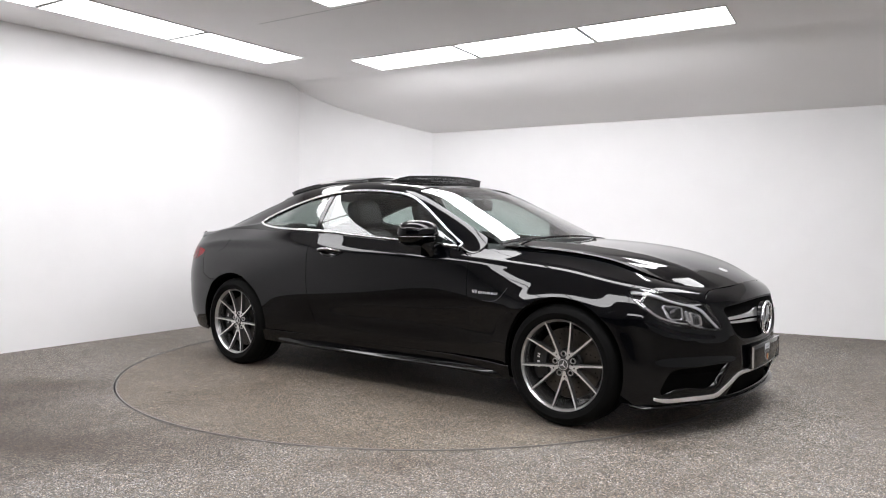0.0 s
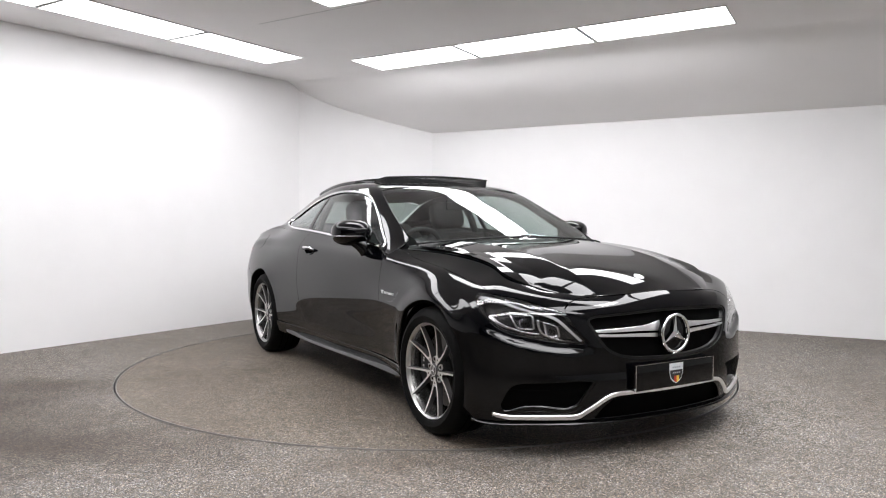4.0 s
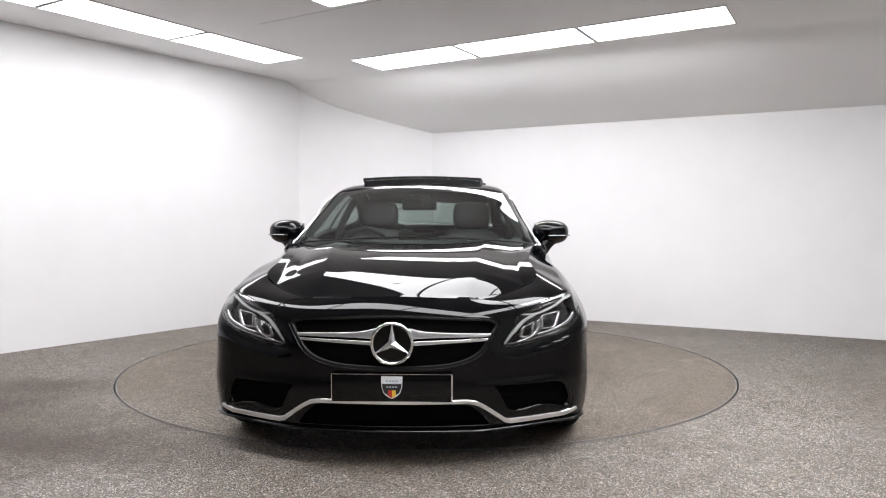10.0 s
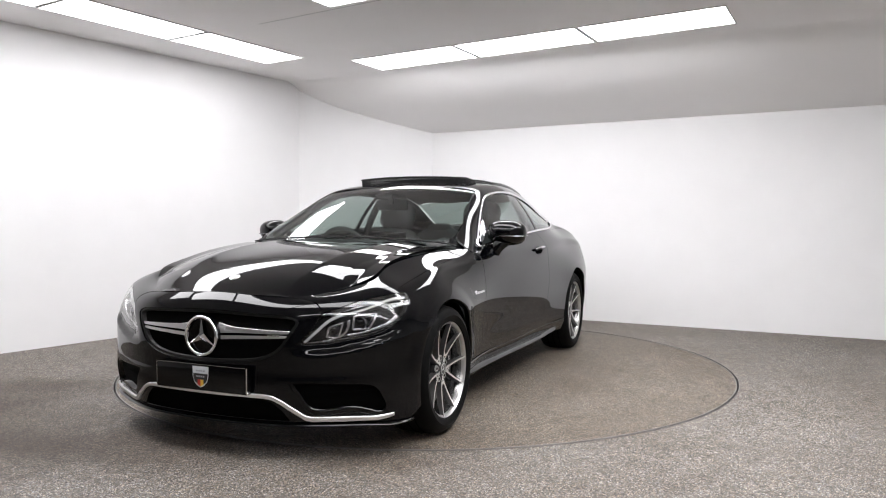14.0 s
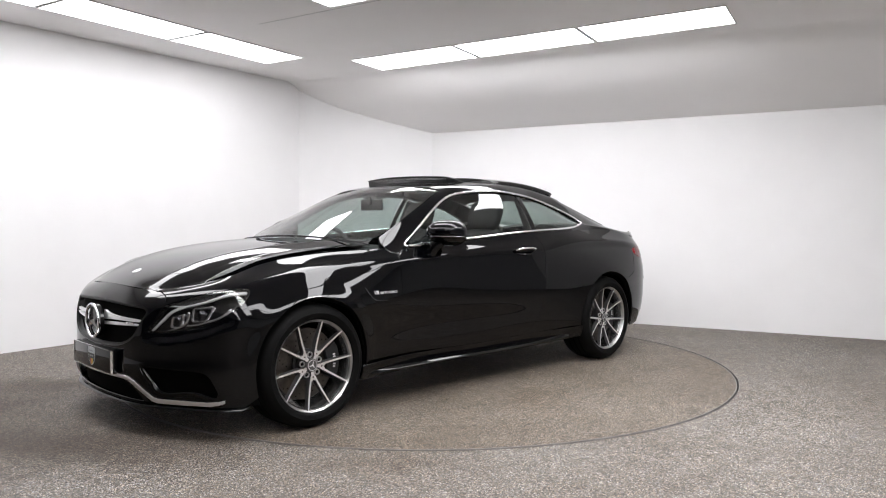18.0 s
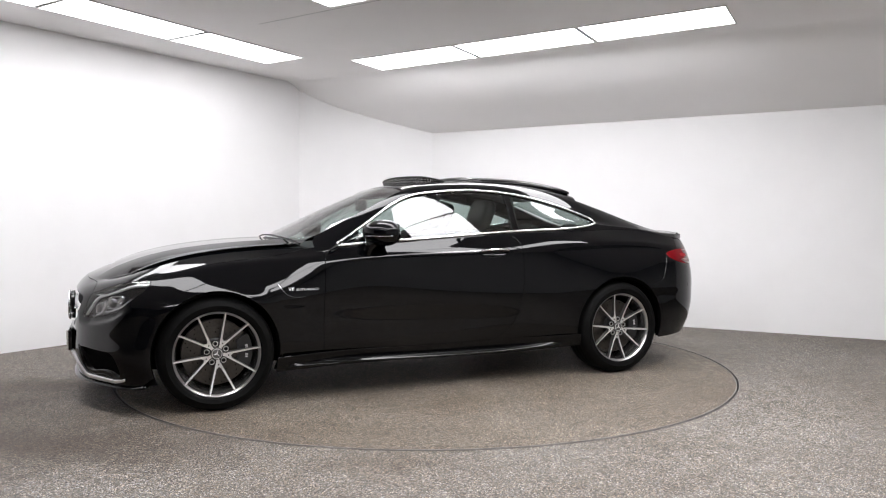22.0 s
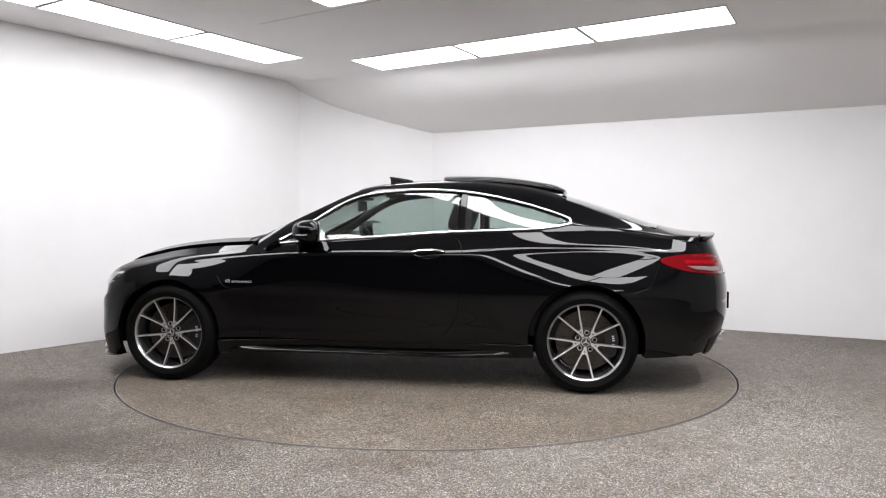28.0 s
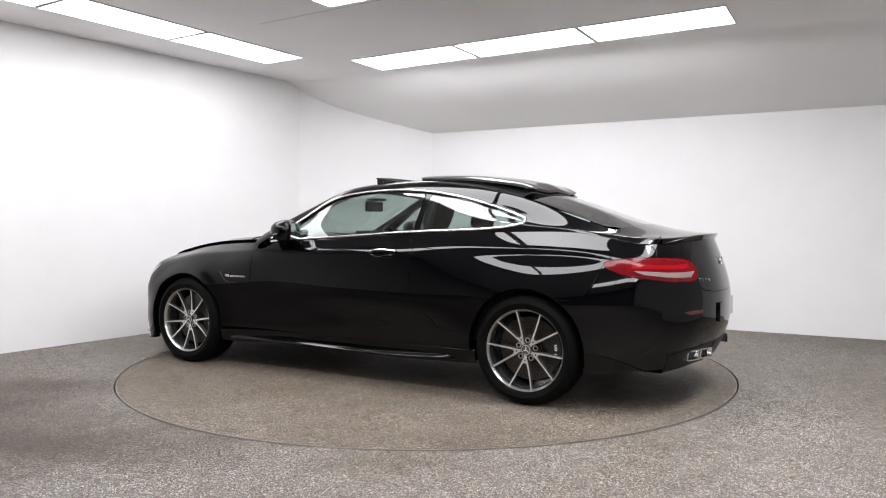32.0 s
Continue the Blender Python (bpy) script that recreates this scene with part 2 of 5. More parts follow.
def curve2(pts, n=24, closed=False):
    """A smooth run through a few flat points."""
    p = np.asarray(pts, float)
    if closed:
        p = np.vstack([p[-3:], p, p[:3]])
    t = np.concatenate([[0], np.cumsum(np.maximum(np.linalg.norm(np.diff(p, axis=0), axis=1), 1e-6))])
    s = Spline(t, p)
    if closed:
        return [tuple(q) for q in s(np.linspace(t[3], t[-3], n, endpoint=False))]
    return [tuple(q) for q in s(np.linspace(0, t[-1], n))]


def normals_of(S, uv, sign):
    e = 2e-3
    du = S(uv + [e, 0]) - S(uv - [e, 0])
    dv = S(uv + [0, e]) - S(uv - [0, e])
    n = np.cross(du, dv) * sign
    return n / np.maximum(np.linalg.norm(n, axis=1), 1e-12)[:, None]


MIRROR = np.array([1.0, -1.0, 1.0])


def sheet(name, S, loops, material, parent, step=0.03, sign=1, flange=0.012, mirror=False, lift=0.0, label="", round_edge=0.0025, folds=()):
    """A panel of the surface S(uv), with rows of points along its folds (v, first u, last u), cut to the first loop less the others, with its edges folded in."""
    loops = [dense(l, step) for l in loops]
    pts, edges = [], []
    for l in loops:
        k = len(pts)
        pts += list(l)
        edges += [(k + i, k + (i + 1) % len(l)) for i in range(len(l))]
    b = np.array(pts)
    lo, hi = loops[0].min(0), loops[0].max(0)
    gx, gy = np.meshgrid(np.arange(lo[0] + step / 2, hi[0], step), np.arange(lo[1] + step / 2, hi[1], step))
    grid = np.stack([gx.ravel(), gy.ravel()], 1)
    keep = inside(loops[0], grid)
    for l in loops[1:]:
        keep &= ~inside(l, grid)
    grid = grid[keep]
    if len(grid):
        d = np.full(len(grid), 9.0)
        for i in range(0, len(b), 200):
            d = np.minimum(d, np.linalg.norm(grid[:, None] - b[None, i:i + 200], axis=2).min(1))
        grid = grid[d > 0.5 * step]
    for v0, u0, u1 in folds:
        grid = grid[(np.abs(grid[:, 1] - v0) > 0.016) | (grid[:, 0] < u0) | (grid[:, 0] > u1)]
        us = np.arange(u0, u1, 0.012)
        rows = np.vstack([np.stack([us, np.full(len(us), v0 + dv)], 1) for dv in (-.012, -.006, -.0025, 0, .0025, .006, .012)])
        ok = inside(loops[0], rows)
        for l in loops[1:]:
            ok &= ~inside(l, rows)
        rows = rows[ok]
        d = np.full(len(rows), 9.0)
        for i in range(0, len(b), 200):
            d = np.minimum(d, np.linalg.norm(rows[:, None] - b[None, i:i + 200], axis=2).min(1))
        grid = np.vstack([grid, rows[d > 0.005]])
    uv_in = [Vector(q) for q in np.vstack([b, grid])]
    from_cdt = geometry.delaunay_2d_cdt(uv_in, edges, [], 0, 1e-7)
    uv = np.array([tuple(v) for v in from_cdt[0]])
    tri = np.array([f for f in from_cdt[2] if len(f) == 3])
    c = uv[tri].mean(1)
    keep = inside(loops[0], c)
    for l in loops[1:]:
        keep &= ~inside(l, c)
    tri = tri[keep]
    P, N = S(uv), normals_of(S, uv, sign)
    P = P + lift * N
    # wind triangles with the normals
    f = np.cross(P[tri[:, 1]] - P[tri[:, 0]], P[tri[:, 2]] - P[tri[:, 0]])
    flip = (f * N[tri].mean(1)).sum(1) < 0
    tri[flip] = tri[flip][:, ::-1]
    verts, norms, faces = [P], [N], [tri]
    count = len(P)
    if flange:
        for l in loops:
            Q, M = S(l), normals_of(S, l, sign)
            Q = Q + lift * M
            T = np.roll(Q, -1, 0) - np.roll(Q, 1, 0)
            out = np.cross(T, M)
            out /= np.maximum(np.linalg.norm(out, axis=1), 1e-12)[:, None]
            if (np.cross(l - l.mean(0), np.roll(l, -1, 0) - l.mean(0)).sum() * sign > 0) != (l is loops[0]):
                out = -out
            n = len(l)
            ring0, ring1, ring2 = Q, Q - M * round_edge + out * round_edge * 0.6, Q - M * flange
            n1 = (M + out)
            n1 /= np.linalg.norm(n1, axis=1)[:, None]
            verts += [ring0, ring1, ring2]
            norms += [M, n1, out]
            i = np.arange(n)
            j = (i + 1) % n
            for a, b2 in ((count, count + n), (count + n, count + 2 * n)):
                quad = np.stack([a + i, a + j, b2 + j, b2 + i], 1)
                faces.append(quad)
            count += 3 * n
    V, Nn = np.vstack(verts), np.vstack(norms)
    F = []
    for arr in faces:
        f = np.cross(V[arr[:, 1]] - V[arr[:, 0]], V[arr[:, 2]] - V[arr[:, 0]])
        back = (f * Nn[arr].mean(1)).sum(1) < 0
        arr[back] = arr[back][:, ::-1]
        F += [tuple(q) for q in arr]
    obs = []
    for flipped in ((False, True) if mirror else (False,)):
        if flipped:
            V2, N2, F2 = V * MIRROR, Nn * MIRROR, [q[::-1] for q in F]
        else:
            V2, N2, F2 = V, Nn, F
        obs.append(mesh_object(name, V2, F2, material, parent, N2, True, label))
    return obs if mirror else obs[0]


# ================= the room =================
CEIL_Z = 2.75
CORNER_A = Vector((-1.73, 8.955))      # left wall meets the short far wall
CORNER_B = Vector((-0.135, 9.237))     # short far wall meets the right wall
DIR_L = Vector((-0.5658, -0.8246))
DIR_R = Vector((0.8797, -0.4755))
END_L = CORNER_A + DIR_L * 11.0
END_R = CORNER_B + DIR_R * 7.2
END_B = END_R + Vector((-0.4755, -0.8797)) * 9.5


def wall(name, a, b, z1, material, label, out, t=0.2):
    """A wall from a to b, thick on the outer side."""
    o = Vector(out).normalized() * t
    bm = bmesh.new()
    k = [bm.verts.new((p.x, p.y, z)) for z in (-0.02, z1) for p in (a, b, b + o, a + o)]
    for f in ((0, 1, 2, 3), (4, 5, 6, 7), (0, 1, 5, 4), (1, 2, 6, 5), (2, 3, 7, 6), (3, 0, 4, 7)):
        bm.faces.new([k[i] for i in f])
    return tagged(part(name, bm, material, None, smooth=0), label, "wall", kind="structure")


OUT_R = Vector((0.4755, 0.8797))
OUT_L = Vector((-0.8246, 0.5658))
OUT_F = Vector((-0.17, 0.985))
wall("wall_left", CORNER_A, END_L, 3.0, WALL, "smooth white painted studio wall", OUT_L)
wall("wall_far", CORNER_A, CORNER_B, 3.0, WALL, "short white painted studio wall across the corner", OUT_F)
wall("wall_right", CORNER_B, END_R, 2.35, WALL, "low white painted wall under a sloping ceiling", OUT_R)
wall("wall_side", END_R, END_B, 3.0, GREY_WALL, "plain grey wall closing the room", DIR_R)
wall("wall_back", END_B, END_L, 3.0, DARK_WALL, "plain dark grey wall closing the room", (-0.25, -1))

# ceiling: flat, and a curved slope down to the top of the right wall
SLOPE = [(0.0, 2.195), (0.28, 2.295), (0.5, 2.38), (0.71, 2.475), (0.86, 2.565), (1.0, 2.665), (1.09, 2.72), (1.18, CEIL_Z)]
bm = bmesh.new()
_start, _end = CORNER_B - DIR_R * 2.4, END_R + DIR_R * 0.3
prof = curve2(SLOPE, 28)
prev = None
for d, z in [(-0.15, 2.14)] + prof:
    off = -OUT_R * d
    cur = [bm.verts.new((*(p + off), z)) for p in (_start, _end)]
    if prev:
        bm.faces.new((prev[0], prev[1], cur[1], cur[0]))
    prev = cur
far = [bm.verts.new((*(p - OUT_R * 13.5), CEIL_Z)) for p in (_start - DIR_R * 9, _end)]
side = bm.verts.new((*(_start - DIR_R * 9 - OUT_R * 1.18), CEIL_Z))
bm.faces.new((prev[0], prev[1], far[1], far[0], side))
tagged(part("ceiling", bm, CEIL, None, smooth=40), "white painted ceiling with a curved slope to a low wall", "ceiling", kind="structure")

for (xa, ya), (xb, yb) in (((-1.54, 6.27), (0.87, 4.73)),):
    d = Vector((xb - xa, yb - ya)).normalized()
    sd = Vector((-d.y, d.x)) * .004
    bm = bmesh.new()
    prism(bm, [(xa + sd.x, ya + sd.y), (xb + sd.x, yb + sd.y), (xb - sd.x, yb - sd.y), (xa - sd.x, ya - sd.y)], CEIL_Z - .0025, CEIL_Z + .004, lambda a, b, e: Vector((a, b, e)))
    tagged(part("ceiling_trim", bm, FRAME_WHITE, None, smooth=0), "thin raised joint between white ceiling boards", "trim", kind="structure")

# roof slab that closes the place above
bm = bmesh.new()
box(bm, -14, 14, -8, 13, 3.0, 3.1)
tagged(part("roof_slab", bm, DARK_WALL, None, smooth=0), "plain concrete slab above the ceiling", "ceiling", kind="structure")


# ---- light panels ----
def light_panel(origin, along, across, length, width, glow):
    """One lit ceiling panel: a frame and a glowing diffuser. origin: its corner."""
    a, c = Vector((*along, 0)), Vector((*across, 0))
    o = Vector((*origin, CEIL_Z))
    thing = new("ceiling_light")
    thing.location = o
    w = 0.010

    def q(u, v, d):
        return a * u + c * v + Vector((0, 0, -d))
    bm = bmesh.new()
    for u0, u1, v0, v1 in ((0, length, 0, w), (0, length, width - w, width), (0, w, w, width - w), (length - w, length, w, width - w)):
        prism(bm, [(u0, v0), (u1, v0), (u1, v1), (u0, v1)], -0.002, 0.008, q)
    part("frame", bm, FRAME_WHITE, thing, smooth=0)
    bm = bmesh.new()
    prism(bm, [(w, w), (length - w, w), (length - w, width - w), (w, width - w)], 0.001, 0.004, q)
    part("diffuser", bm, glow, thing, "glowing white diffuser", smooth=0)
    return tagged(thing, "rectangular glowing white light panel set in the ceiling", "ceiling light", "ceiling light panels")


def light_row(origin, deg, deg_across, n, length=1.2, width=0.575, gap=0.022, glow=LIGHT):
    al = Vector((math.cos(radians(deg)), math.sin(radians(deg))))
    ac = Vector((math.cos(radians(deg_across)), math.sin(radians(deg_across))))
    for i in range(n):
        light_panel(Vector(origin) + al * (length + gap) * i, al, ac, length, width, glow)


light_row((-0.944, 7.634), -32.1, 60.8, 3)                       # along the right wall
light_row((-1.40, 7.53), 237.4, 148.0, 3, 1.19, 0.53, glow=LIGHT_WALL)            # along the left wall
light_row((-0.87, 5.764), -32.0, -121.0, 3)                      # middle row
light_row((-3.142, 4.684), -32.0, -121.0, 5)                       # near row
light_row((-1.27, 1.02), -32.0, -121.0, 3)                       # over the camera
light_row((2.75, 5.30), 238.5, -32.0, 3)                         # opposite the left row

# ---- floor and turntable ----
bm = bmesh.new()
inner = [bm.verts.new((TT_MID[0] + (TT_R + 0.016) * math.cos(2 * math.pi * i / 128), TT_MID[1] + (TT_R + 0.016) * math.sin(2 * math.pi * i / 128), 0)) for i in range(128)]
outer = [bm.verts.new((TT_MID[0] + 16 * math.cos(2 * math.pi * i / 128), TT_MID[1] + 16 * math.sin(2 * math.pi * i / 128), 0)) for i in range(128)]
low = [bm.verts.new((v.co.x, v.co.y, -0.1)) for v in inner]
for i in range(128):
    j = (i + 1) % 128
    bm.faces.new((inner[i], outer[i], outer[j], inner[j]))
    bm.faces.new((low[i], inner[i], inner[j], low[j]))
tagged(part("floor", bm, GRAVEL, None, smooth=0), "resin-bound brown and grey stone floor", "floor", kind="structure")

turntable = new("turntable")
turntable.location = (*TT_MID, 0)
bm = bmesh.new()
lathe(bm, [(0.0005, 0.0), (TT_R - 0.007, 0.0), (TT_R - 0.007, -0.06)], 128, "z")
part("disc", bm, GRAVEL_DISC, turntable, "round stone-covered deck", smooth=20)
bm = bmesh.new()
lathe(bm, [(TT_R - 0.007, -0.06), (TT_R - 0.007, 0.002), (TT_R, 0.002), (TT_R, -0.06)], 128, "z")
part("rim", bm, RING_STEEL, turntable, "thin dull steel edge ring", smooth=20)
tagged(turntable, "round car turntable with stone surface and thin steel edge", "turntable")
bm = bmesh.new()
lathe(bm, [(0.0005, -0.09), (TT_R + 0.3, -0.09)], 64, "z", Matrix.Translation((*TT_MID, 0)))
tagged(part("turntable_pit", bm, MATT_BLACK, None, smooth=0), "dark pit under the turntable", "pit", kind="structure")
bm = bmesh.new()
lathe(bm, [(TT_R + .012, -.06), (TT_R + .012, .0035), (TT_R + .0165, .0035), (TT_R + .0165, -.06)], 128, "z", Matrix.Translation((*TT_MID, 0)))
tagged(part("pit_edge", bm, RING_STEEL, None, smooth=20), "thin worn steel edge round the turntable pit", "trim", kind="structure")


# ================= the car: surfaces =================
# x forward, y to the car's left, z up; the origin lies on the ground midway between the axles
AXLE, HUB_Z = 1.42, 0.334

PLAN = [(2.215, 0), (2.205, 0.2), (2.17, 0.42), (2.105, 0.58), (2.01, 0.745), (1.90, 0.880), (1.70, 0.929), (1.42, 0.939), (1.1, 0.918), (0.75, 0.893),
        (0.0, 0.888), (-0.6, 0.898), (-1.05, 0.914), (-1.42, 0.929), (-1.8, 0.911), (-2.08, 0.835), (-2.27, 0.68), (-2.38, 0.42), (-2.425, 0.2), (-2.435, 0)]
_pl = np.array(PLAN)
_full = np.vstack([_pl[3:0:-1] * [1, -1], _pl, _pl[-2:-5:-1] * [1, -1]])
_arc = np.concatenate([[0], np.cumsum(np.linalg.norm(np.diff(_full, axis=0), axis=1))])
_arc -= _arc[3]
PLAN_S = Spline(_arc, _full)
P_END = _arc[3 + len(PLAN) - 1]
STATION = [_arc[3 + k] for k in (0, 2, 4, 6, 7, 8, 9, 10, 11, 12, 13, 14, 15, 16, 17, 19)]


def rail(values):
    """A line along the body: one value a station, even about both ends."""
    st, v = np.array(STATION), np.array(values, float)
    x = np.concatenate([-st[3:0:-1], st, 2 * P_END - st[-2:-5:-1]])
    return Spline(x, np.concatenate([v[3:0:-1], v, v[-2:-5:-1]]))


# heights and insets of eight lines along the body, from the sill to the top edge
RING_V = np.array([0, 0.10, 0.22, 0.35, 0.48, 0.62, 0.74, 0.88])
RING_Z = [
    rail([.165, .165, .165, .18, .22, .20, .20, .20, .20, .22, .24, .24, .25, .262, .275, .28]),
    rail([.30, .30, .30, .30, .30, .30, .31, .31, .32, .32, .34, .35, .36, .37, .38, .38]),
    rail([.40, .40, .41, .43, .44, .44, .44, .45, .45, .45, .46, .47, .48, .48, .48, .48]),
    rail([.50, .50, .52, .56, .58, .58, .58, .58, .58, .58, .58, .58, .58, .58, .58, .58]),
    rail([.59, .59, .61, .635, .655, .67, .70, .72, .73, .715, .685, .69, .70, .69, .68, .67]),
    rail([.66, .66, .69, .765, .811, .831, .855, .880, .889, .896, .902, .893, .862, .835, .81, .80]),
    rail([.715, .71, .757, .815, .862, .884, .904, .938, .958, .968, .970, .955, .925, .915, .905, .90]),
    rail([.765, .750, .796, .872, .911, .936, .944, .985, 1.022, 1.035, 1.045, 1.03, .985, .98, 1.0, 1.01]),
]
RING_O = [
    rail([-.03, -.03, -.03, -.01, -.01, -.05, -.07, -.07, -.07, -.04, -.01, -.03, -.05, -.07, -.08, -.08]),
    rail([0, 0, 0, 0, 0, -.02, -.034, -.034, -.030, -.012, 0, -.01, -.015, -.025, -.03, -.03]),
    rail([0, 0, 0, 0, .003, -.01, -.026, -.024, -.014, -.001, .003, 0, 0, 0, 0, 0]),
    rail([0, 0, 0, 0, .004, .000, -.012, -.006, .001, .004, .007, .003, .003, .003, .003, .003]),
    rail([-.003, -.004, -.008, -.004, .004, .002, -.004, -.002, -.001, .000, .004, -.001, 0, 0, 0, 0]),
    rail([-.015, -.018, -.036, -.072, -.082, -.068, -.025, -.014, -.016, -.052, -.091, -.079, -.037, -.03, -.03, -.03]),
    rail([-.045, -.048, -.090, -.148, -.158, -.120, -.058, -.043, -.048, -.078, -.122, -.112, -.070, -.06, -.065, -.065]),
    rail([-.095, -.105, -.198, -.280, -.270, -.205, -.10, -.075, -.085, -.13, -.205, -.185, -.115, -.095, -.105, -.105]),
]
RING_BASIS = Spline(RING_V, np.eye(8))
LOW_BASIS, HIGH_BASIS = Spline(RING_V[:6], np.eye(6)), Spline(RING_V[5:], np.eye(3))
CREASE_V = 0.62


def crease_side(v):
    """Weights of the eight lines where the side is folded along the shoulder: two smooth runs meeting in a small round."""
    w = 0.006
    lo, hi = np.zeros((len(v), 8)), np.zeros((len(v), 8))
    lo[:, :6] = LOW_BASIS(np.minimum(v, CREASE_V))
    hi[:, 5:] = HIGH_BASIS(np.maximum(v, CREASE_V))
    e = 1e-3
    slope_lo = (LOW_BASIS([CREASE_V]) - LOW_BASIS([CREASE_V - e]))[0] / e
    slope_hi = (HIGH_BASIS([CREASE_V + e]) - HIGH_BASIS([CREASE_V]))[0] / e
    kink = np.concatenate([np.zeros(5), slope_hi]) - np.concatenate([slope_lo, np.zeros(2)])
    d = np.abs(v - CREASE_V)
    soft = w * np.log1p(np.exp(-np.minimum(d / w, 40)))
    out = np.where((v < CREASE_V)[:, None], lo, hi)
    return out + soft[:, None] * kink


LEDGE_P = [.5, .66, .745, .87, .965, 1.03, 1.12, 1.2, 1.3]
LEDGE_V = [.402, .402, .414, .446, .488, .490, .460, .43, .40]
LEDGE = Spline(LEDGE_P, LEDGE_V)
# inset directions for the top edge, evened out round the front corners
SOFT_P = np.linspace(0, 3.0, 200)
_t = PLAN_S(SOFT_P + 1e-3) - PLAN_S(SOFT_P - 1e-3)
_n = np.stack([_t[:, 1], -_t[:, 0]], 1)
_n /= np.linalg.norm(_n, axis=1)[:, None]
_full_n = np.vstack([_n[:0:-1] * [1, -1], _n])
_ker = np.exp(-0.5 * (np.arange(-60, 61) * (SOFT_P[1] - SOFT_P[0]) / 0.26) ** 2)
_pad = np.vstack([_full_n, np.repeat(_full_n[-1:], 60, 0)])
SOFT_N = np.stack([np.convolve(_pad[:, k], _ker / _ker.sum(), "same")[199:399] for k in (0, 1)], 1)


def ring(uv):
    """The lower body: u runs along the outline from the middle of the nose, v up its side."""
    uv = np.atleast_2d(np.asarray(uv, float))
    p, v = uv[:, 0], uv[:, 1]
    a = np.abs(p)
    p = np.where(a > P_END, -p, p)
    a = np.where(a > P_END, 2 * P_END - a, a)
    c, e = PLAN_S(a), 1e-3
    t = PLAN_S(a + e) - PLAN_S(a - e)
    n = np.stack([t[:, 1], -t[:, 0]], 1)
    n /= np.linalg.norm(n, axis=1)[:, None]
    soft = np.stack([np.interp(a, SOFT_P, SOFT_N[:, 0]), np.interp(a, SOFT_P, SOFT_N[:, 1])], 1)
    m = np.clip((v - 0.62) / 0.2, 0, 1)[:, None] * np.clip((2.4 - a) / 0.6, 0, 1)[:, None]
    n = n + (soft - n) * m * m * (3 - 2 * m)
    n /= np.linalg.norm(n, axis=1)[:, None]
    w = RING_BASIS(v)
    # the fold starts over the front wheel and dies out at the tail light
    k = np.clip((a - 1.22) / 0.45, 0, 1) * np.clip((5.0 - a) / 0.35, 0, 1)
    k = (k * k * (3 - 2 * k))[:, None]
    wo = w + (crease_side(v) - w) * k
    o = sum(wo[:, k] * RING_O[k](a) for k in range(8))
    # ledge under the headlight, running back to the wheel opening
    line = LEDGE(np.clip(a, .5, 1.3))
    k = np.clip((v - line + 0.072) / 0.05, 0, 1)
    s = k * k * (3 - 2 * k) * np.clip((line + 0.24 - v) / 0.24, 0, 1)
    o = o - 0.021 * s * np.clip((a - 0.46) / 0.12, 0, 1) * np.clip((1.0 - a) / 0.14, 0, 1)
    z = sum(w[:, k] * RING_Z[k](a) for k in range(8))
    xy = c + n * o[:, None]
    # lips swelling round the wheel openings
    for hub, lip in ((AXLE, 0.009), (-AXLE, 0.001)):
        r = np.hypot(xy[:, 0] - hub, z - HUB_Z)
        g = np.clip((r - 0.365) / 0.105, 0, 1)
        xy = xy + n * (lip * (1 - g * g * (3 - 2 * g)) * np.clip((xy[:, 1] - 0.6) / 0.2, 0, 1))[:, None]
    return np.stack([xy[:, 0], xy[:, 1] * np.where(p < 0, -1, 1), z], 1)


_pp = np.linspace(0, P_END, 1500)
_pc = PLAN_S(_pp)


def v_of(p, z):
    p, z = np.atleast_1d(np.asarray(p, float)), np.atleast_1d(np.asarray(z, float))
    lo, hi = np.full(len(p), -0.05), np.full(len(p), 0.93)
    for _ in range(16):
        m = (lo + hi) / 2
        up = ring(np.stack([p, m], 1))[:, 2] < z
        lo, hi = np.where(up, m, lo), np.where(up, hi, m)
    return (lo + hi) / 2


def at_side(rows):
    """Where the side of the body has these x and heights."""
    x, z = np.array(rows, float).T
    p = np.interp(-x, -_pc[:, 0], _pp)
    for _ in range(5):
        v = v_of(p, z)
        p = p + ring(np.stack([p, v], 1))[:, 0] - x
    return [tuple(q) for q in np.stack([p, v_of(p, z)], 1)]


def at_xz(x, z):
    return at_side([(x, z)])[0]


def at_yz(y, z, rear=False):
    """Where the nose, or the tail, has this y and height."""
    half = _pp[:len(_pp) // 3] if not rear else _pp[-len(_pp) // 3:]
    ys = PLAN_S(half)[:, 1]
    ay = abs(y)
    p = float(np.interp(ay, ys, half)) if not rear else float(np.interp(ay, ys[::-1], half[::-1]))
    for _ in range(8):
        v = float(v_of(p, z)[0])
        d = ay - float(abs(ring([(p, v)])[0, 1]))
        p += -d if rear else d
    if rear:
        return (p if y >= 0 else 2 * P_END - p), float(v_of(p, z)[0])
    return (p if y >= 0 else -p), float(v_of(p, z)[0])


# ---- upper body: screen, roof, rear window and deck in one sweep ----
def xrail(rows):
    r = np.array(rows, float)
    return Spline(r[:, 0], r[:, 1:])


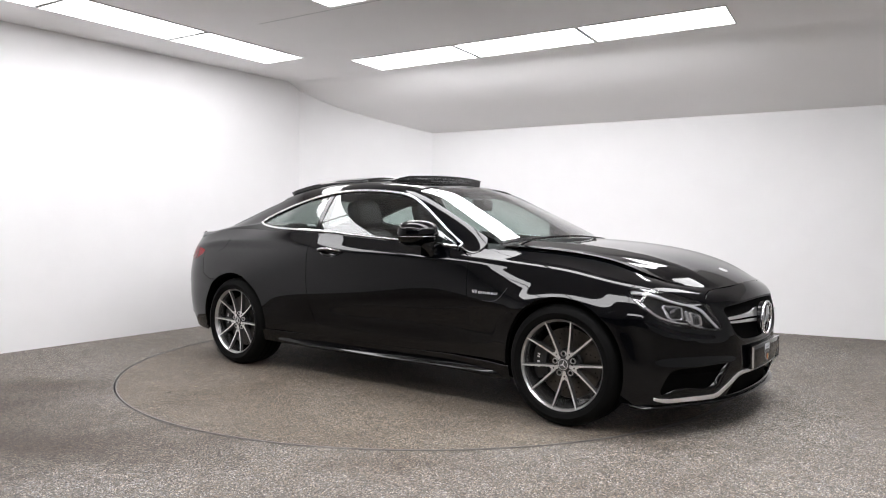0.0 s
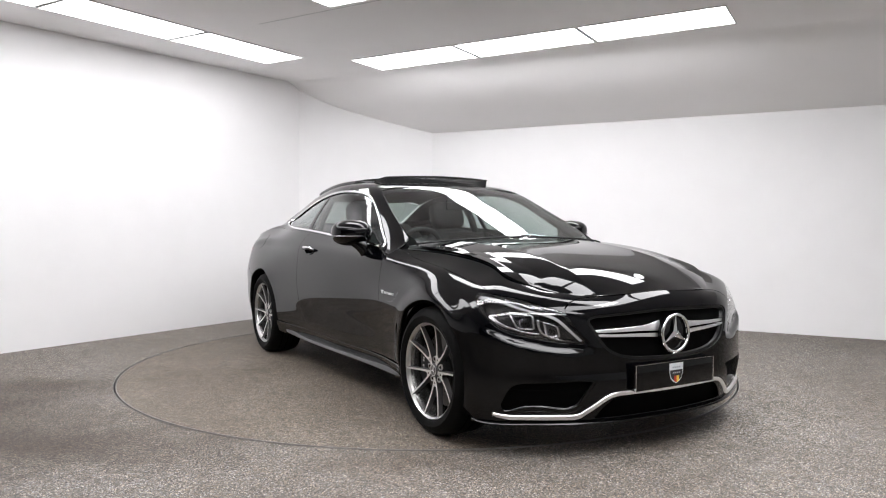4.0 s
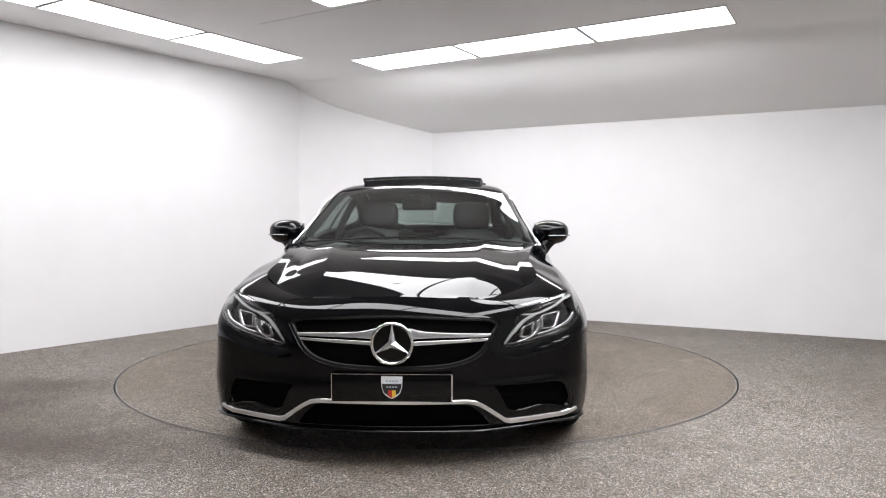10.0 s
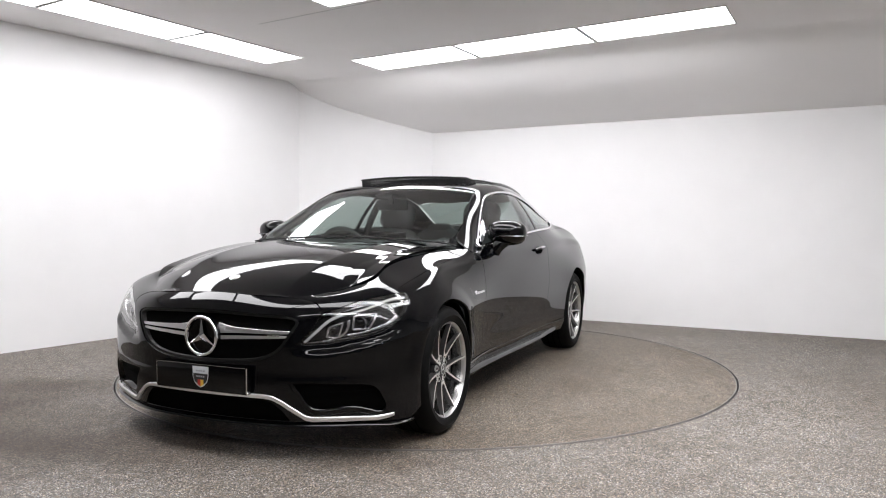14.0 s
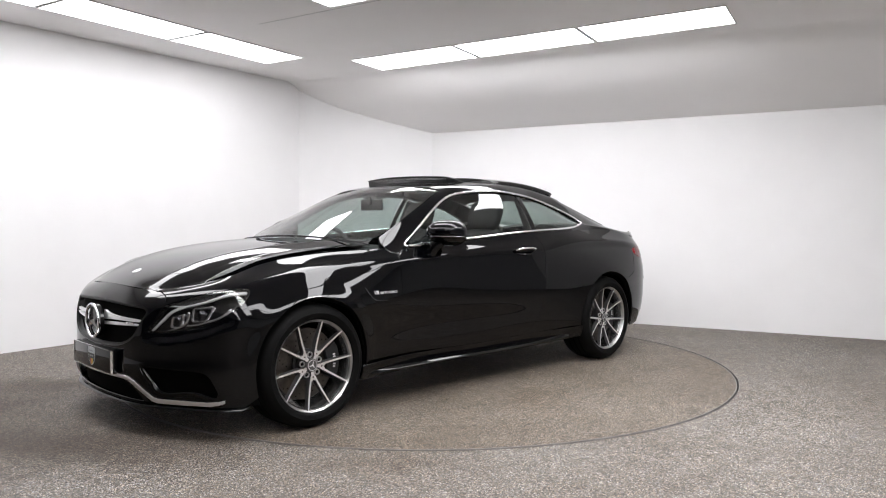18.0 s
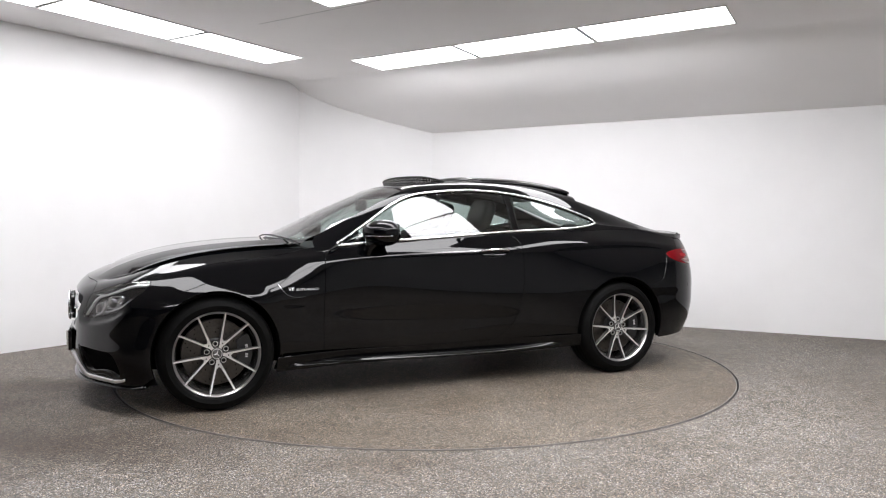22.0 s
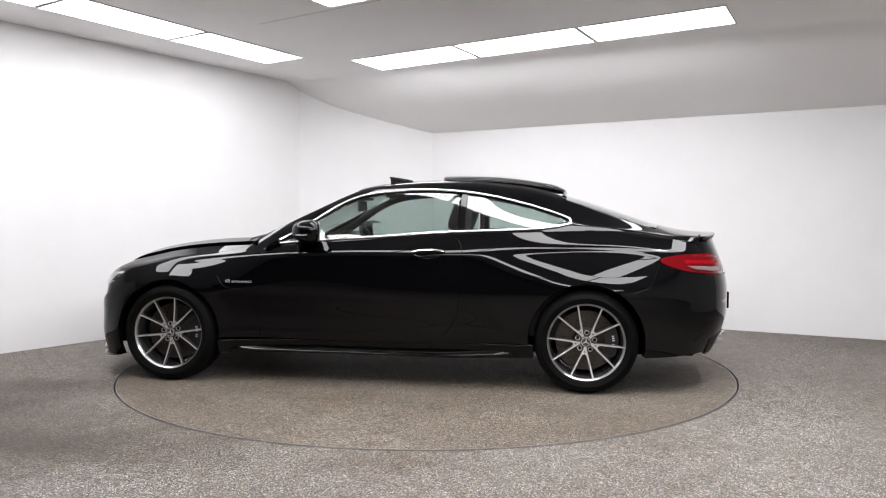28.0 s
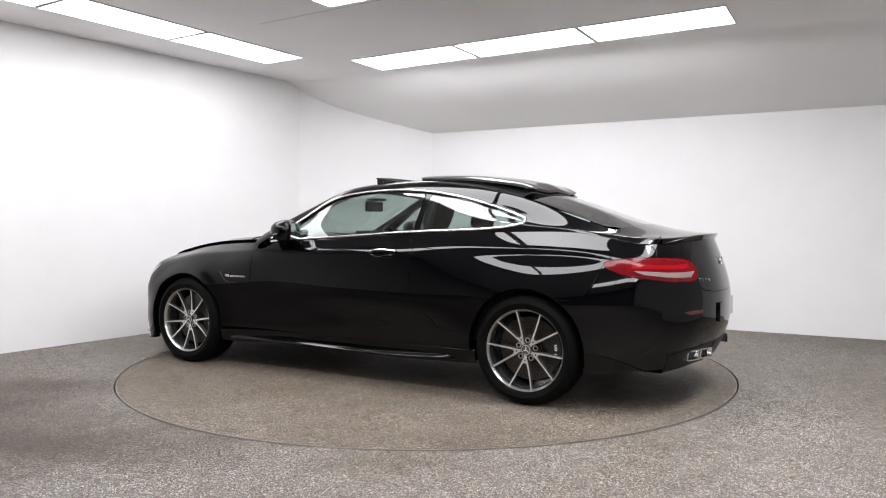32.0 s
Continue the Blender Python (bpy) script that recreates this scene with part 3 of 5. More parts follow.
_bx = np.array([1.15, 0.9, 0.75, 0.4, 0.0, -0.3, -0.6, -0.85, -1.05, -1.25, -1.42, -1.6, -1.8, -2.0, -2.15, -2.3])
_p = np.interp(-_bx, -_pc[:, 0], _pp)
for _ in range(8):
    _q = ring(np.stack([_p, np.full(len(_p), 0.88)], 1))
    _p = _p + _q[:, 0] - _bx
_b = [(x, q[1], q[2]) for x, q in zip(_bx, _q)]
G0 = xrail(_b)
G1 = xrail([(1.1, .785, .935), (.72, .80, .945), (.6, .765, 1.005), (.39, .70, 1.135), (.2, .655, 1.245), (.01, .632, 1.30), (-.22, .625, 1.32), (-.40, .622, 1.322), (-.6, .62, 1.308),
            (-.8, .622, 1.277), (-1.0, .628, 1.23), (-1.2, .637, 1.17), (-1.4, .648, 1.112), (-1.7, .66, 1.06), (-2.0, .655, 1.025), (-2.3, .62, 1.005)])
G2 = xrail([(1.1, .735, .854), (.85, .708, .985), (.6, .672, 1.109), (.39, .630, 1.209), (.15, .579, 1.3175), (-.1, .55, 1.362), (-.4, .538, 1.378), (-.7, .533, 1.368),
            (-1.0, .533, 1.328), (-1.3, .538, 1.255), (-1.6, .548, 1.158), (-1.85, .553, 1.077), (-2.05, .55, 1.032), (-2.3, .53, 1.012)])
G3 = xrail([(1.15, .0, .895), (.98, .0, .985), (.69, .0, 1.129), (.5, .0, 1.217), (.34, .0, 1.287), (.2, .0, 1.344), (.04, .0, 1.385), (-.18, .0, 1.403), (-.44, .0, 1.408),
            (-.8, .0, 1.392), (-1.1, .0, 1.350), (-1.34, .0, 1.293), (-1.57, .0, 1.222), (-1.8, .0, 1.140), (-2.0, .0, 1.078), (-2.2, .0, 1.042), (-2.4, .0, 1.03)])
TOP_W = np.array([-1.05, -.86, -.66, -.53, -.27, 0, .27, .53, .66, .86, 1.05])
TOP_BASIS = Spline(TOP_W, np.eye(11))


def top(uv):
    """The upper body: u is x, v runs across from the belt line on the right to that on the left."""
    uv = np.atleast_2d(np.asarray(uv, float))
    x, w = uv[:, 0], TOP_BASIS(uv[:, 1])
    g0, g1, g2, g3 = G0(x), G1(x), G2(x), G3(x)
    gm = 0.5 * (g0 + g1) + [0.012, 0.004]
    gq = np.stack([g2[:, 0] * 0.52, g3[:, 1] - (g3[:, 1] - g2[:, 1]) * 0.26], 1)
    left = [g3, gq, g2, g1, gm, g0]
    cols = [q * [-1, 1] for q in left[:0:-1]] + left
    yz = sum(w[:, k][:, None] * cols[k] for k in range(11))
    return np.stack([x, yz[:, 0], yz[:, 1]], 1)


def screen(uv):
    """The windscreen and the rear window: the upper body's middle, evenly bowed from side to side."""
    uv = np.atleast_2d(np.asarray(uv, float))
    x, r = uv[:, 0], uv[:, 1] / 0.53
    g2, g3 = G2(x), G3(x)
    return np.stack([x, r * g2[:, 0], g3[:, 1] - (g3[:, 1] - g2[:, 1]) * r * r], 1)


def across(rows, lo=0.5, hi=1.06):
    """Points (x, z) on the upper body's side, between the roof's edge and the belt, as (x, v)."""
    x, z = np.array(rows, float).T
    lo, hi = np.full(len(x), lo), np.full(len(x), hi)
    for _ in range(18):
        m = (lo + hi) / 2
        up = top(np.stack([x, m], 1))[:, 2] > z
        lo, hi = np.where(up, m, lo), np.where(up, hi, m)
    return [tuple(q) for q in np.stack([x, (lo + hi) / 2], 1)]


def w_of(x, z):
    return across([(x, z)])[0][1]


# ---- bonnet ----
HOOD_P = np.concatenate([np.linspace(0, 0.9, 19), np.linspace(0.95, 2.04, 24)])
HOOD_RIM = ring(np.stack([HOOD_P, np.full(len(HOOD_P), 0.88)], 1))
_f = HOOD_RIM[HOOD_RIM[:, 0] > 1.93]
_A = np.stack([_f[:, 1] ** 0, _f[:, 1] ** 2, _f[:, 1] ** 4], 1)
_cx, _cz = np.linalg.lstsq(_A, _f[:, 0], rcond=None)[0], np.linalg.lstsq(_A, _f[:, 2], rcond=None)[0]
HOOD_EDGE = Spline(HOOD_RIM[4:, 0], HOOD_RIM[4:, 1:])
HOOD_Z = Spline([2.16, 2.10, 2.0, 1.9, 1.7, 1.5, 1.28, 1.07, 0.9], [.748, .775, .819, .857, .911, .943, .965, .977, .982])


def hood_base(x, y):
    y2 = np.minimum(y, 0.6) ** 2
    xf, zf = _cx[0] + _cx[1] * y2 + _cx[2] * y2 * y2, _cz[0] + _cz[1] * y2 + _cz[2] * y2 * y2
    d = np.maximum(xf - x, -0.05)
    back = 0.45 * (_cx[0] - xf)
    return HOOD_Z(x + back) + (zf - HOOD_Z(xf + back)) * np.exp(-np.maximum(d, 0) / 0.16)


def hood(uv):
    """The bonnet: u is x, v is y."""
    uv = np.atleast_2d(np.asarray(uv, float))
    x, y = uv[:, 0], np.abs(uv[:, 1])
    e = HOOD_EDGE(np.clip(x, .86, 2.075))
    r = np.minimum(y / e[:, 0], 1.1)
    far = hood_base(x, e[:, 0])
    base = hood_base(x, y)
    nose = base + (e[:, 1] - far) * r ** 5
    # behind the nose: a middle field, a crease on each side, and flat fields out to the edge
    crease = 0.35 + 0.10 * (2.1 - x) / 1.2
    q = np.minimum(y / crease, 1)
    w = 0.005
    fall = w * np.log1p(np.exp(np.clip((y - crease) / w, -30, 30)))
    whole = np.maximum(e[:, 0] - crease, 0.05)
    field = base + 0.008 * q ** 6 + (e[:, 1] - far - 0.008) * fall / whole
    k = np.clip((2.09 - x) / 0.17, 0, 1)
    k = k * k * (3 - 2 * k)
    z = nose + (field - nose) * k
    return np.stack([x, uv[:, 1], z], 1)


# ================= the car: panels =================
car = new("car")
TOPV = 0.876


def side_pts(rows):
    return at_side(rows)


def arch(cx, cz, r, a0, a1, n=22):
    """Part of a wheel opening, in degrees, as points on the body's side."""
    return side_pts([(cx + r * math.cos(radians(a)), cz + r * math.sin(radians(a))) for a in np.linspace(a0, a1, n)])


def grow(loop, d):
    """A loop moved outwards (or inwards) by d."""
    q = np.array(loop, float)
    t = np.roll(q, -1, 0) - np.roll(q, 1, 0)
    n = np.stack([t[:, 1], -t[:, 0]], 1)
    n /= np.maximum(np.linalg.norm(n, axis=1), 1e-9)[:, None]
    area = np.sum(q[:, 0] * np.roll(q[:, 1], -1) - np.roll(q[:, 0], -1) * q[:, 1])
    return [tuple(r) for r in q + n * (d if area > 0 else -d)]


def flip(loop):
    return [(-p, v) for p, v in loop][::-1]


def tail_flip(loop):
    return [(2 * P_END - p, v) for p, v in loop][::-1]


LAMP = curve2([(1.085, .632), (1.025, .670), (.96, .690), (.87, .701), (.76, .694), (.67, .668), (.60, .642), (.565, .56), (.527, .47), (.503, .412), (.57, .398), (.66, .402), (.745, .416), (.87, .446), (.955, .512), (1.035, .568)], 60, True)
TAIL = curve2([(4.765, .600), (4.84, .632), (4.90, .655), (5.0, .684), (5.08, .699), (5.2, .706), (5.33, .703), (5.405, .668), (5.432, .625), (5.40, .580), (5.28, .553), (5.15, .548), (5.03, .550), (4.87, .563)], 64, True)


def run(loop, i, j):
    """Points of a closed loop from i on to j."""
    n = len(loop)
    return [loop[k % n] for k in range(i, (j if j > i else j + n) + 1)]


def nearest(loop, q):
    return min(range(len(loop)), key=lambda i: (loop[i][0] - q[0]) ** 2 + (loop[i][1] - q[1]) ** 2)


# order of LAMP: from the rear tip along the top to the inner end, back along the bottom
lamp_gap = grow(LAMP, 0.004)
tail_gap = grow(TAIL, 0.004)
l_tip, l_top = nearest(LAMP, (1.03, .555)), nearest(LAMP, (.60, .642))
lamp_top = run(lamp_gap, l_tip, l_top)
lamp_low = run(lamp_gap, l_top, l_tip)
t_tip, t_top, t_end = nearest(TAIL, (4.765, .600)), nearest(TAIL, (5.09, .700)), nearest(TAIL, (5.40, .580))
tail_top = run(tail_gap, t_tip, t_top)
tail_in = run(tail_gap, t_top, t_end)
tail_low = run(tail_gap, t_end, t_tip)

FR, RR = 0.366, 0.372
GAP = 0.0022
f_arch = arch(AXLE, HUB_Z + .004, FR, -18, 52)          # ahead of the front wheel
f_arch2 = arch(AXLE, HUB_Z + .004, FR, 52.5, 186)
r_arch = arch(-AXLE, HUB_Z + .004, RR, 194, 121)
r_arch2 = arch(-AXLE, HUB_Z + .004, RR, 120.4, -4, 34)

# front bumper, with its openings
GRILLE_H = [(0, .681), (.22, .675), (.39, .657), (.465, .632), (.493, .59), (.482, .53), (.455, .465), (.405, .370), (.29, .303), (.14, .282), (0, .276)]
GRILLE = curve2(GRILLE_H + [(-p, v) for p, v in GRILLE_H[-2:0:-1]], 80, True)
INTAKE = curve2([(.900, .040), (.908, .058), (.89, .10), (.865, .140), (.838, .161), (.75, .177), (.6, .185), (.475, .187), (.447, .178), (.455, .152), (.487, .10), (.522, .052), (.548, .039), (.65, .0355), (.80, .0365)], 64, True)
LOWER = [(-.45, .013), (.45, .013), (.41, .048), (.355, .082), (.30, .090), (-.30, .090), (-.355, .082), (-.41, .048)]
half = [(p, 0.004) for p in np.linspace(0, 1.03, 26)] + f_arch + lamp_low[::-1] + [(.590, .68), (.566, .74), (.51, .815), (.44, .862), (.37, TOPV), (.25, TOPV), (0.12, TOPV)]
bumper_loop = half + [(-p, v) for p, v in half[::-1] if p > 1e-6]
front_bumper = sheet("front_bumper", ring, [bumper_loop, GRILLE, INTAKE, flip(INTAKE), LOWER], PAINT, car, 0.016, label="gloss black front bumper with wide openings")

# wings
SEAM = [(2.03, .876), (1.97, .845), (1.90, .803), (1.82, .768), (1.72, .742), (1.6, .722), (1.4, .700), (1.25, .700), (1.12, .704), (1.03, .698)]
l_mid = nearest(LAMP, (1.0, .684))
lamp_back, lamp_roof = run(lamp_gap, l_tip, l_mid), run(lamp_gap, l_mid, l_top)
fen = lamp_back[::-1] + f_arch2 + side_pts([(1.04, .31), (.9, .31), (.782, .31), (.784, .60), (.776, .79), (.770, .87)]) + [(2.10, .74), (2.125, .80), (2.11, TOPV), (2.05, TOPV)]
fen += curve2([(p, v - .0016) for p, v in SEAM], 40)
FOLD = [(CREASE_V, 1.15, 5.1)]
sheet("front_wing", ring, [fen], PAINT, car, 0.016, mirror=True, folds=FOLD)

# doors
d_front = side_pts([(.776, .31), (.779, .60), (.771, .79), (.765, .87)]) + [(2.106, .742), (2.131, .80), (2.116, TOPV)]
d_rear = [(3.405, TOPV), (3.45, .80), (3.472, .734), (3.482, .66), (3.484, .587), (3.478, .438), (3.452, .278), (3.42, .20), (3.37, .14), (3.29, .098), (3.2, .088)]
door_loop = [(p, TOPV) for p in np.linspace(2.116, 3.405, 40)] + d_rear[1:] + [(2.9, .088), (2.5, .090)] + d_front[:-1]
HANDLE = [(3.257 + .098 * math.cos(a), .628 + .036 * math.sin(a)) for a in np.linspace(0, 2 * math.pi, 28, endpoint=False)]
doors = sheet("door", ring, [door_loop, HANDLE], PAINT, car, 0.02, mirror=True, folds=FOLD)

# rear quarters, bumper, tailgate
quart = [(p + .005, v) for p, v in d_rear[::-1]] + [(p, TOPV) for p in np.linspace(3.42, 5.03, 40)] + [(5.075, .83), (5.092, .76)] + tail_top[::-1]
quart += [(4.74, .565), (4.677, .482), (4.56, .449)] + [q for q in r_arch2] + side_pts([(-1.06, .31), (-.95, .315)]) + [(3.6, .09), (3.3, .085)]
sheet("rear_quarter_panel", ring, [quart], PAINT, car, 0.016, mirror=True, folds=FOLD)

rb = [(p, 0.0) for p in np.linspace(4.66, P_END, 30)][::-1] + [q for q in r_arch] + [(4.56, .444), (4.68, .477), (4.745, .56)] + tail_low[::-1] + [(5.415, .530), (5.45, .503), (5.6, .49), (5.75, .49)]
rb_loop = rb + [(2 * P_END - p, v) for p, v in rb[::-1] if p < P_END - 1e-6]
sheet("rear_bumper", ring, [rb_loop], PAINT, car, 0.022, label="gloss black rear bumper")
tg = [(5.10, .77), (5.085, .83), (5.05, TOPV)] + [(p, TOPV) for p in np.linspace(5.2, P_END - .05, 10)]
tg2 = [(5.75, .497), (5.6, .497), (5.455, .510), (5.422, .535)] + tail_in[::-1]
h2 = tg2 + tg
tg_loop = h2 + [(2 * P_END - p, v) for p, v in h2[::-1]]
tailgate = sheet("boot_lid", ring, [tg_loop], PAINT, car, 0.022, label="gloss black boot lid")

# dark inner shell behind all gaps and openings
shell = [(p, v) for p, v in [(-P_END + .01, .0), (P_END - .01, .0), (P_END - .01, .86), (-P_END + .01, .86)]]
hole_f = arch(AXLE, HUB_Z, FR - .004, -40, 220, 40)
hole_r = arch(-AXLE, HUB_Z, RR - .004, -40, 220, 40)
sheet("inner_shell", ring, [shell, LAMP, flip(LAMP), hole_f, flip(hole_f), hole_r, flip(hole_r)], MATT_BLACK, car, 0.05, lift=-0.03, flange=0, label="dark inner body shell")

# bonnet
hood_half = [(x, y) for x, y, z in ring([(p, .8795) for p in np.linspace(0, 2.02, 54)])]
hood_half = [q for q in hood_half if q[0] > .88]
hood_half += [(.90, .60), (.955, .40), (.975, .2), (.98, 0)]
hood_loop = hood_half + [(x, -y) for x, y in hood_half[::-1] if y > 1e-6]
bonnet = sheet("bonnet", hood, [hood_loop], PAINT, car, 0.016, sign=1, flange=0, label="long gloss black bonnet with two raised creases")
flank = [(p, .8795) for p in np.linspace(.38, 2.02, 50)] + curve2([(p, v + .0016) for p, v in SEAM[1:]], 40) + lamp_roof + [(.595, .685), (.571, .745), (.516, .820), (.446, .866)]
sheet("bonnet_flank", ring, [flank], PAINT, bonnet, 0.014, mirror=True, flange=0)
hood_in = [(x - .03, y * .95) for x, y in hood_loop]
sheet("bonnet_underside", hood, [hood_in], MATT_BLACK, car, 0.06, lift=-0.02, flange=0)

# ---- upper body ----
DLO_LOW = Spline([.74, .4, 0, -.55, -.98, -1.15, -1.27, -1.39], [.938, .966, .990, 1.027, 1.043, 1.054, 1.071, 1.103])
DLO_TOP = Spline([.74, .6, .36, .18, 0, -.22, -.40, -.6, -.8, -1.0, -1.2, -1.39], [.938, 1.012, 1.163, 1.264, 1.306, 1.324, 1.326, 1.312, 1.282, 1.235, 1.174, 1.103])


def dlo(inset, x0=.735, x1=-1.385, n=46):
    """The outline of the side windows, drawn in by inset."""
    lo = [(x, float(DLO_LOW(x)[0]) + inset * .9) for x in np.linspace(x0 - inset * 2.6, x1 + inset * 2.6, n)]
    hi = [(x, float(DLO_TOP(x)[0]) - inset * 1.05) for x in np.linspace(x1 + inset * 2.6, x0 - inset * 2.6, n)]
    return across(lo[1:-1] + hi[1:-1])


DLO = dlo(0.002)
frame_loop = [(.80, .66), (.76, .72), (.70, .82), (.63, .93), (.56, 1.02)] + [(x, 1.05) for x in np.linspace(.50, -2.12, 60)] + [(-2.10, .97), (-1.98, .77), (-1.875, .585)] + [(x, w) for x, w in zip(np.linspace(-1.82, -1.30, 12), np.linspace(.572, .535, 12))]
frame_loop += [(x, .533) for x in np.linspace(-1.25, .80, 40)] + [(.82, .56), (.82, .60)]
sheet("roof_side_frame", top, [frame_loop, grow(DLO, -.004)], PAINT, car, 0.022, mirror=True, flange=0.02)
for s_ in (1, -1):
    bm = bmesh.new()
    line = np.array(dlo(0.007))
    q = top(line) + normals_of(top, line, 1) * .004
    tube(bm, [Vector((a, s_ * b, c)) for a, b, c in q], .0088, 10, True, squash=.9, up=(0, 1, 0))
    part("window_trim", bm, CHROME, car, "bright chrome window surround", smooth=70)

inner = dlo(0.012)
xs = -0.60


def clip_x(loop, x0, keep_front):
    return [(max(x, x0), w) if keep_front else (min(x, x0), w) for x, w in loop]


front_glass = [q for q in inner if q[0] > xs + .02]
rear_glass = [q for q in inner if q[0] < xs - .02]
for nm, lp in (("door_glass", front_glass), ("quarter_glass", rear_glass)):
    sheet(nm, top, [lp], GLASS, car, 0.03, mirror=True, lift=-0.006, flange=0)
pillar = [(xs + .022, w_of(xs, 1.03)), (xs + .008, w_of(xs, 1.30)), (xs - .03, w_of(xs, 1.30)), (xs - .022, w_of(xs, 1.03))]
sheet("b_pillar_cover", top, [pillar], GLOSS_BLACK, car, 0.03, mirror=True, lift=-0.003, flange=0.01)

ws_half = [(.962, 0), (.950, .2), (.915, .38), (.865, .485), (.80, .520)] + [(x, .525) for x in np.linspace(.75, .17, 14)] + [(.155, .40), (.17, .2), (.175, 0)]
windscreen = sheet("windscreen", screen, [ws_half + [(x, -w) for x, w in ws_half[::-1] if w > 1e-6]], GLASS, car, 0.035, lift=-0.002, flange=0)
rf_half = [(.165, 0), (.16, .2), (.145, .40), (.155, .528)] + [(x, .528) for x in np.linspace(.1, -1.26, 26)] + [(-1.29, .40), (-1.31, .2), (-1.315, 0)]
OPENING = [(-.02, -.40), (-.02, .40), (-.40, .40), (-.40, -.40)]
sheet("roof", top, [rf_half + [(x, -w) for x, w in rf_half[::-1] if w > 1e-6], OPENING], GLOSS_BLACK, car, 0.03, label="gloss black glass roof with an open sunroof")
rw_half = [(-1.325, 0), (-1.32, .2), (-1.30, .40), (-1.305, .525)] + list(zip(np.linspace(-1.35, -1.82, 12), np.linspace(.528, .565, 12))) + [(-1.90, .50), (-1.94, .30), (-1.955, 0)]
sheet("rear_window", screen, [rw_half + [(x, -w) for x, w in rw_half[::-1] if w > 1e-6]], GLASS_DARK, car, 0.035, lift=-0.002, flange=0)


def deck_edge(p):
    """Where the tail's top edge lies on the upper body."""
    q = ring([(p, .874)])[0]
    lo, hi = 0.0, 1.1
    for _ in range(24):
        m = (lo + hi) / 2
        if top([(q[0], m)])[0, 1] < q[1]:
            lo = m
        else:
            hi = m
    return q[0], lo


bd_half = [(-1.962, 0), (-1.947, .30), (-1.905, .51), (-1.88, .575), (-1.985, .765), (-2.09, .95)] + [deck_edge(p) for p in np.linspace(5.06, P_END, 16)]
sheet("boot_top", top, [bd_half + [(x, -w) for x, w in bd_half[::-1] if w > 1e-6]], PAINT, car, 0.025, flange=0.03)


# ---- wheels ----
def two_tone(ob, material, test):
    """A second material on the faces that pass the test."""
    ob.data.materials.append(material)
    for f in ob.data.polygons:
        if test(f):
            f.material_index = 1
    return ob


def spoke_bar(bm, r0, a0, r1, a1, w0, w1, y0, y1, d0, d1, n=5):
    """A tapering spoke in the wheel's plane, hollowed towards the hub."""
    secs = []
    e0 = Vector((r0 * math.cos(radians(a0)), r0 * math.sin(radians(a0))))
    e1 = Vector((r1 * math.cos(radians(a1)), r1 * math.sin(radians(a1))))
    along = (e1 - e0).normalized()
    c, s = along.x, along.y
    for i in range(n + 1):
        t = i / n
        e = e0.lerp(e1, t)
        w = w0 + (w1 - w0) * t
        y = y0 + (y1 - y0) * t ** 1.7
        d = d0 + (d1 - d0) * t
        sec = []
        for side, dy in ((-.5, 0), (.5, 0), (.78, -d), (-.78, -d)):
            sec.append(bm.verts.new((e.x - side * w * s, y + dy, e.y + side * w * c)))
        secs.append(sec)
    for a, b in zip(secs, secs[1:]):
        for k in range(4):
            bm.faces.new((a[k], a[(k + 1) % 4], b[(k + 1) % 4], b[k]))
    bm.faces.new(secs[0][::-1])
    bm.faces.new(secs[-1])


def emblem(bm, r, depth, m, tube_r, n=48):
    """A plain ring with three tapering blades."""
    rings = []
    for i in range(n):
        th = 2 * math.pi * i / n
        o = Vector((math.cos(th), math.sin(th), 0))
        rings.append([bm.verts.new(m @ (o * (r - tube_r + tube_r * math.cos(k * math.pi / 8)) + Vector((0, 0, tube_r * math.sin(k * math.pi / 8))))) for k in range(16)])
    for i in range(n):
        a, b = rings[i], rings[(i + 1) % n]
        for k in range(16):
            bm.faces.new((a[k], b[k], b[(k + 1) % 16], a[(k + 1) % 16]))
    for j in range(3):
        th = math.pi / 2 + j * 2 * math.pi / 3
        tip = Vector((math.cos(th), math.sin(th), 0)) * (r - tube_r)
        s = Vector((-math.sin(th), math.cos(th), 0)) * r * 0.16
        back = Vector((math.cos(th), math.sin(th), 0)) * r * 0.09
        mid = Vector((0, 0, depth))
        a, b, c, d = (bm.verts.new(m @ v) for v in (mid, back + s, tip, back - s))
        bm.faces.new((a, c, b))
        bm.faces.new((a, d, c))
        for q in (1,):
            e = bm.verts.new(m @ Vector((0, 0, -depth * .4)))
            bm.faces.new((e, b, c))
            bm.faces.new((e, c, d))


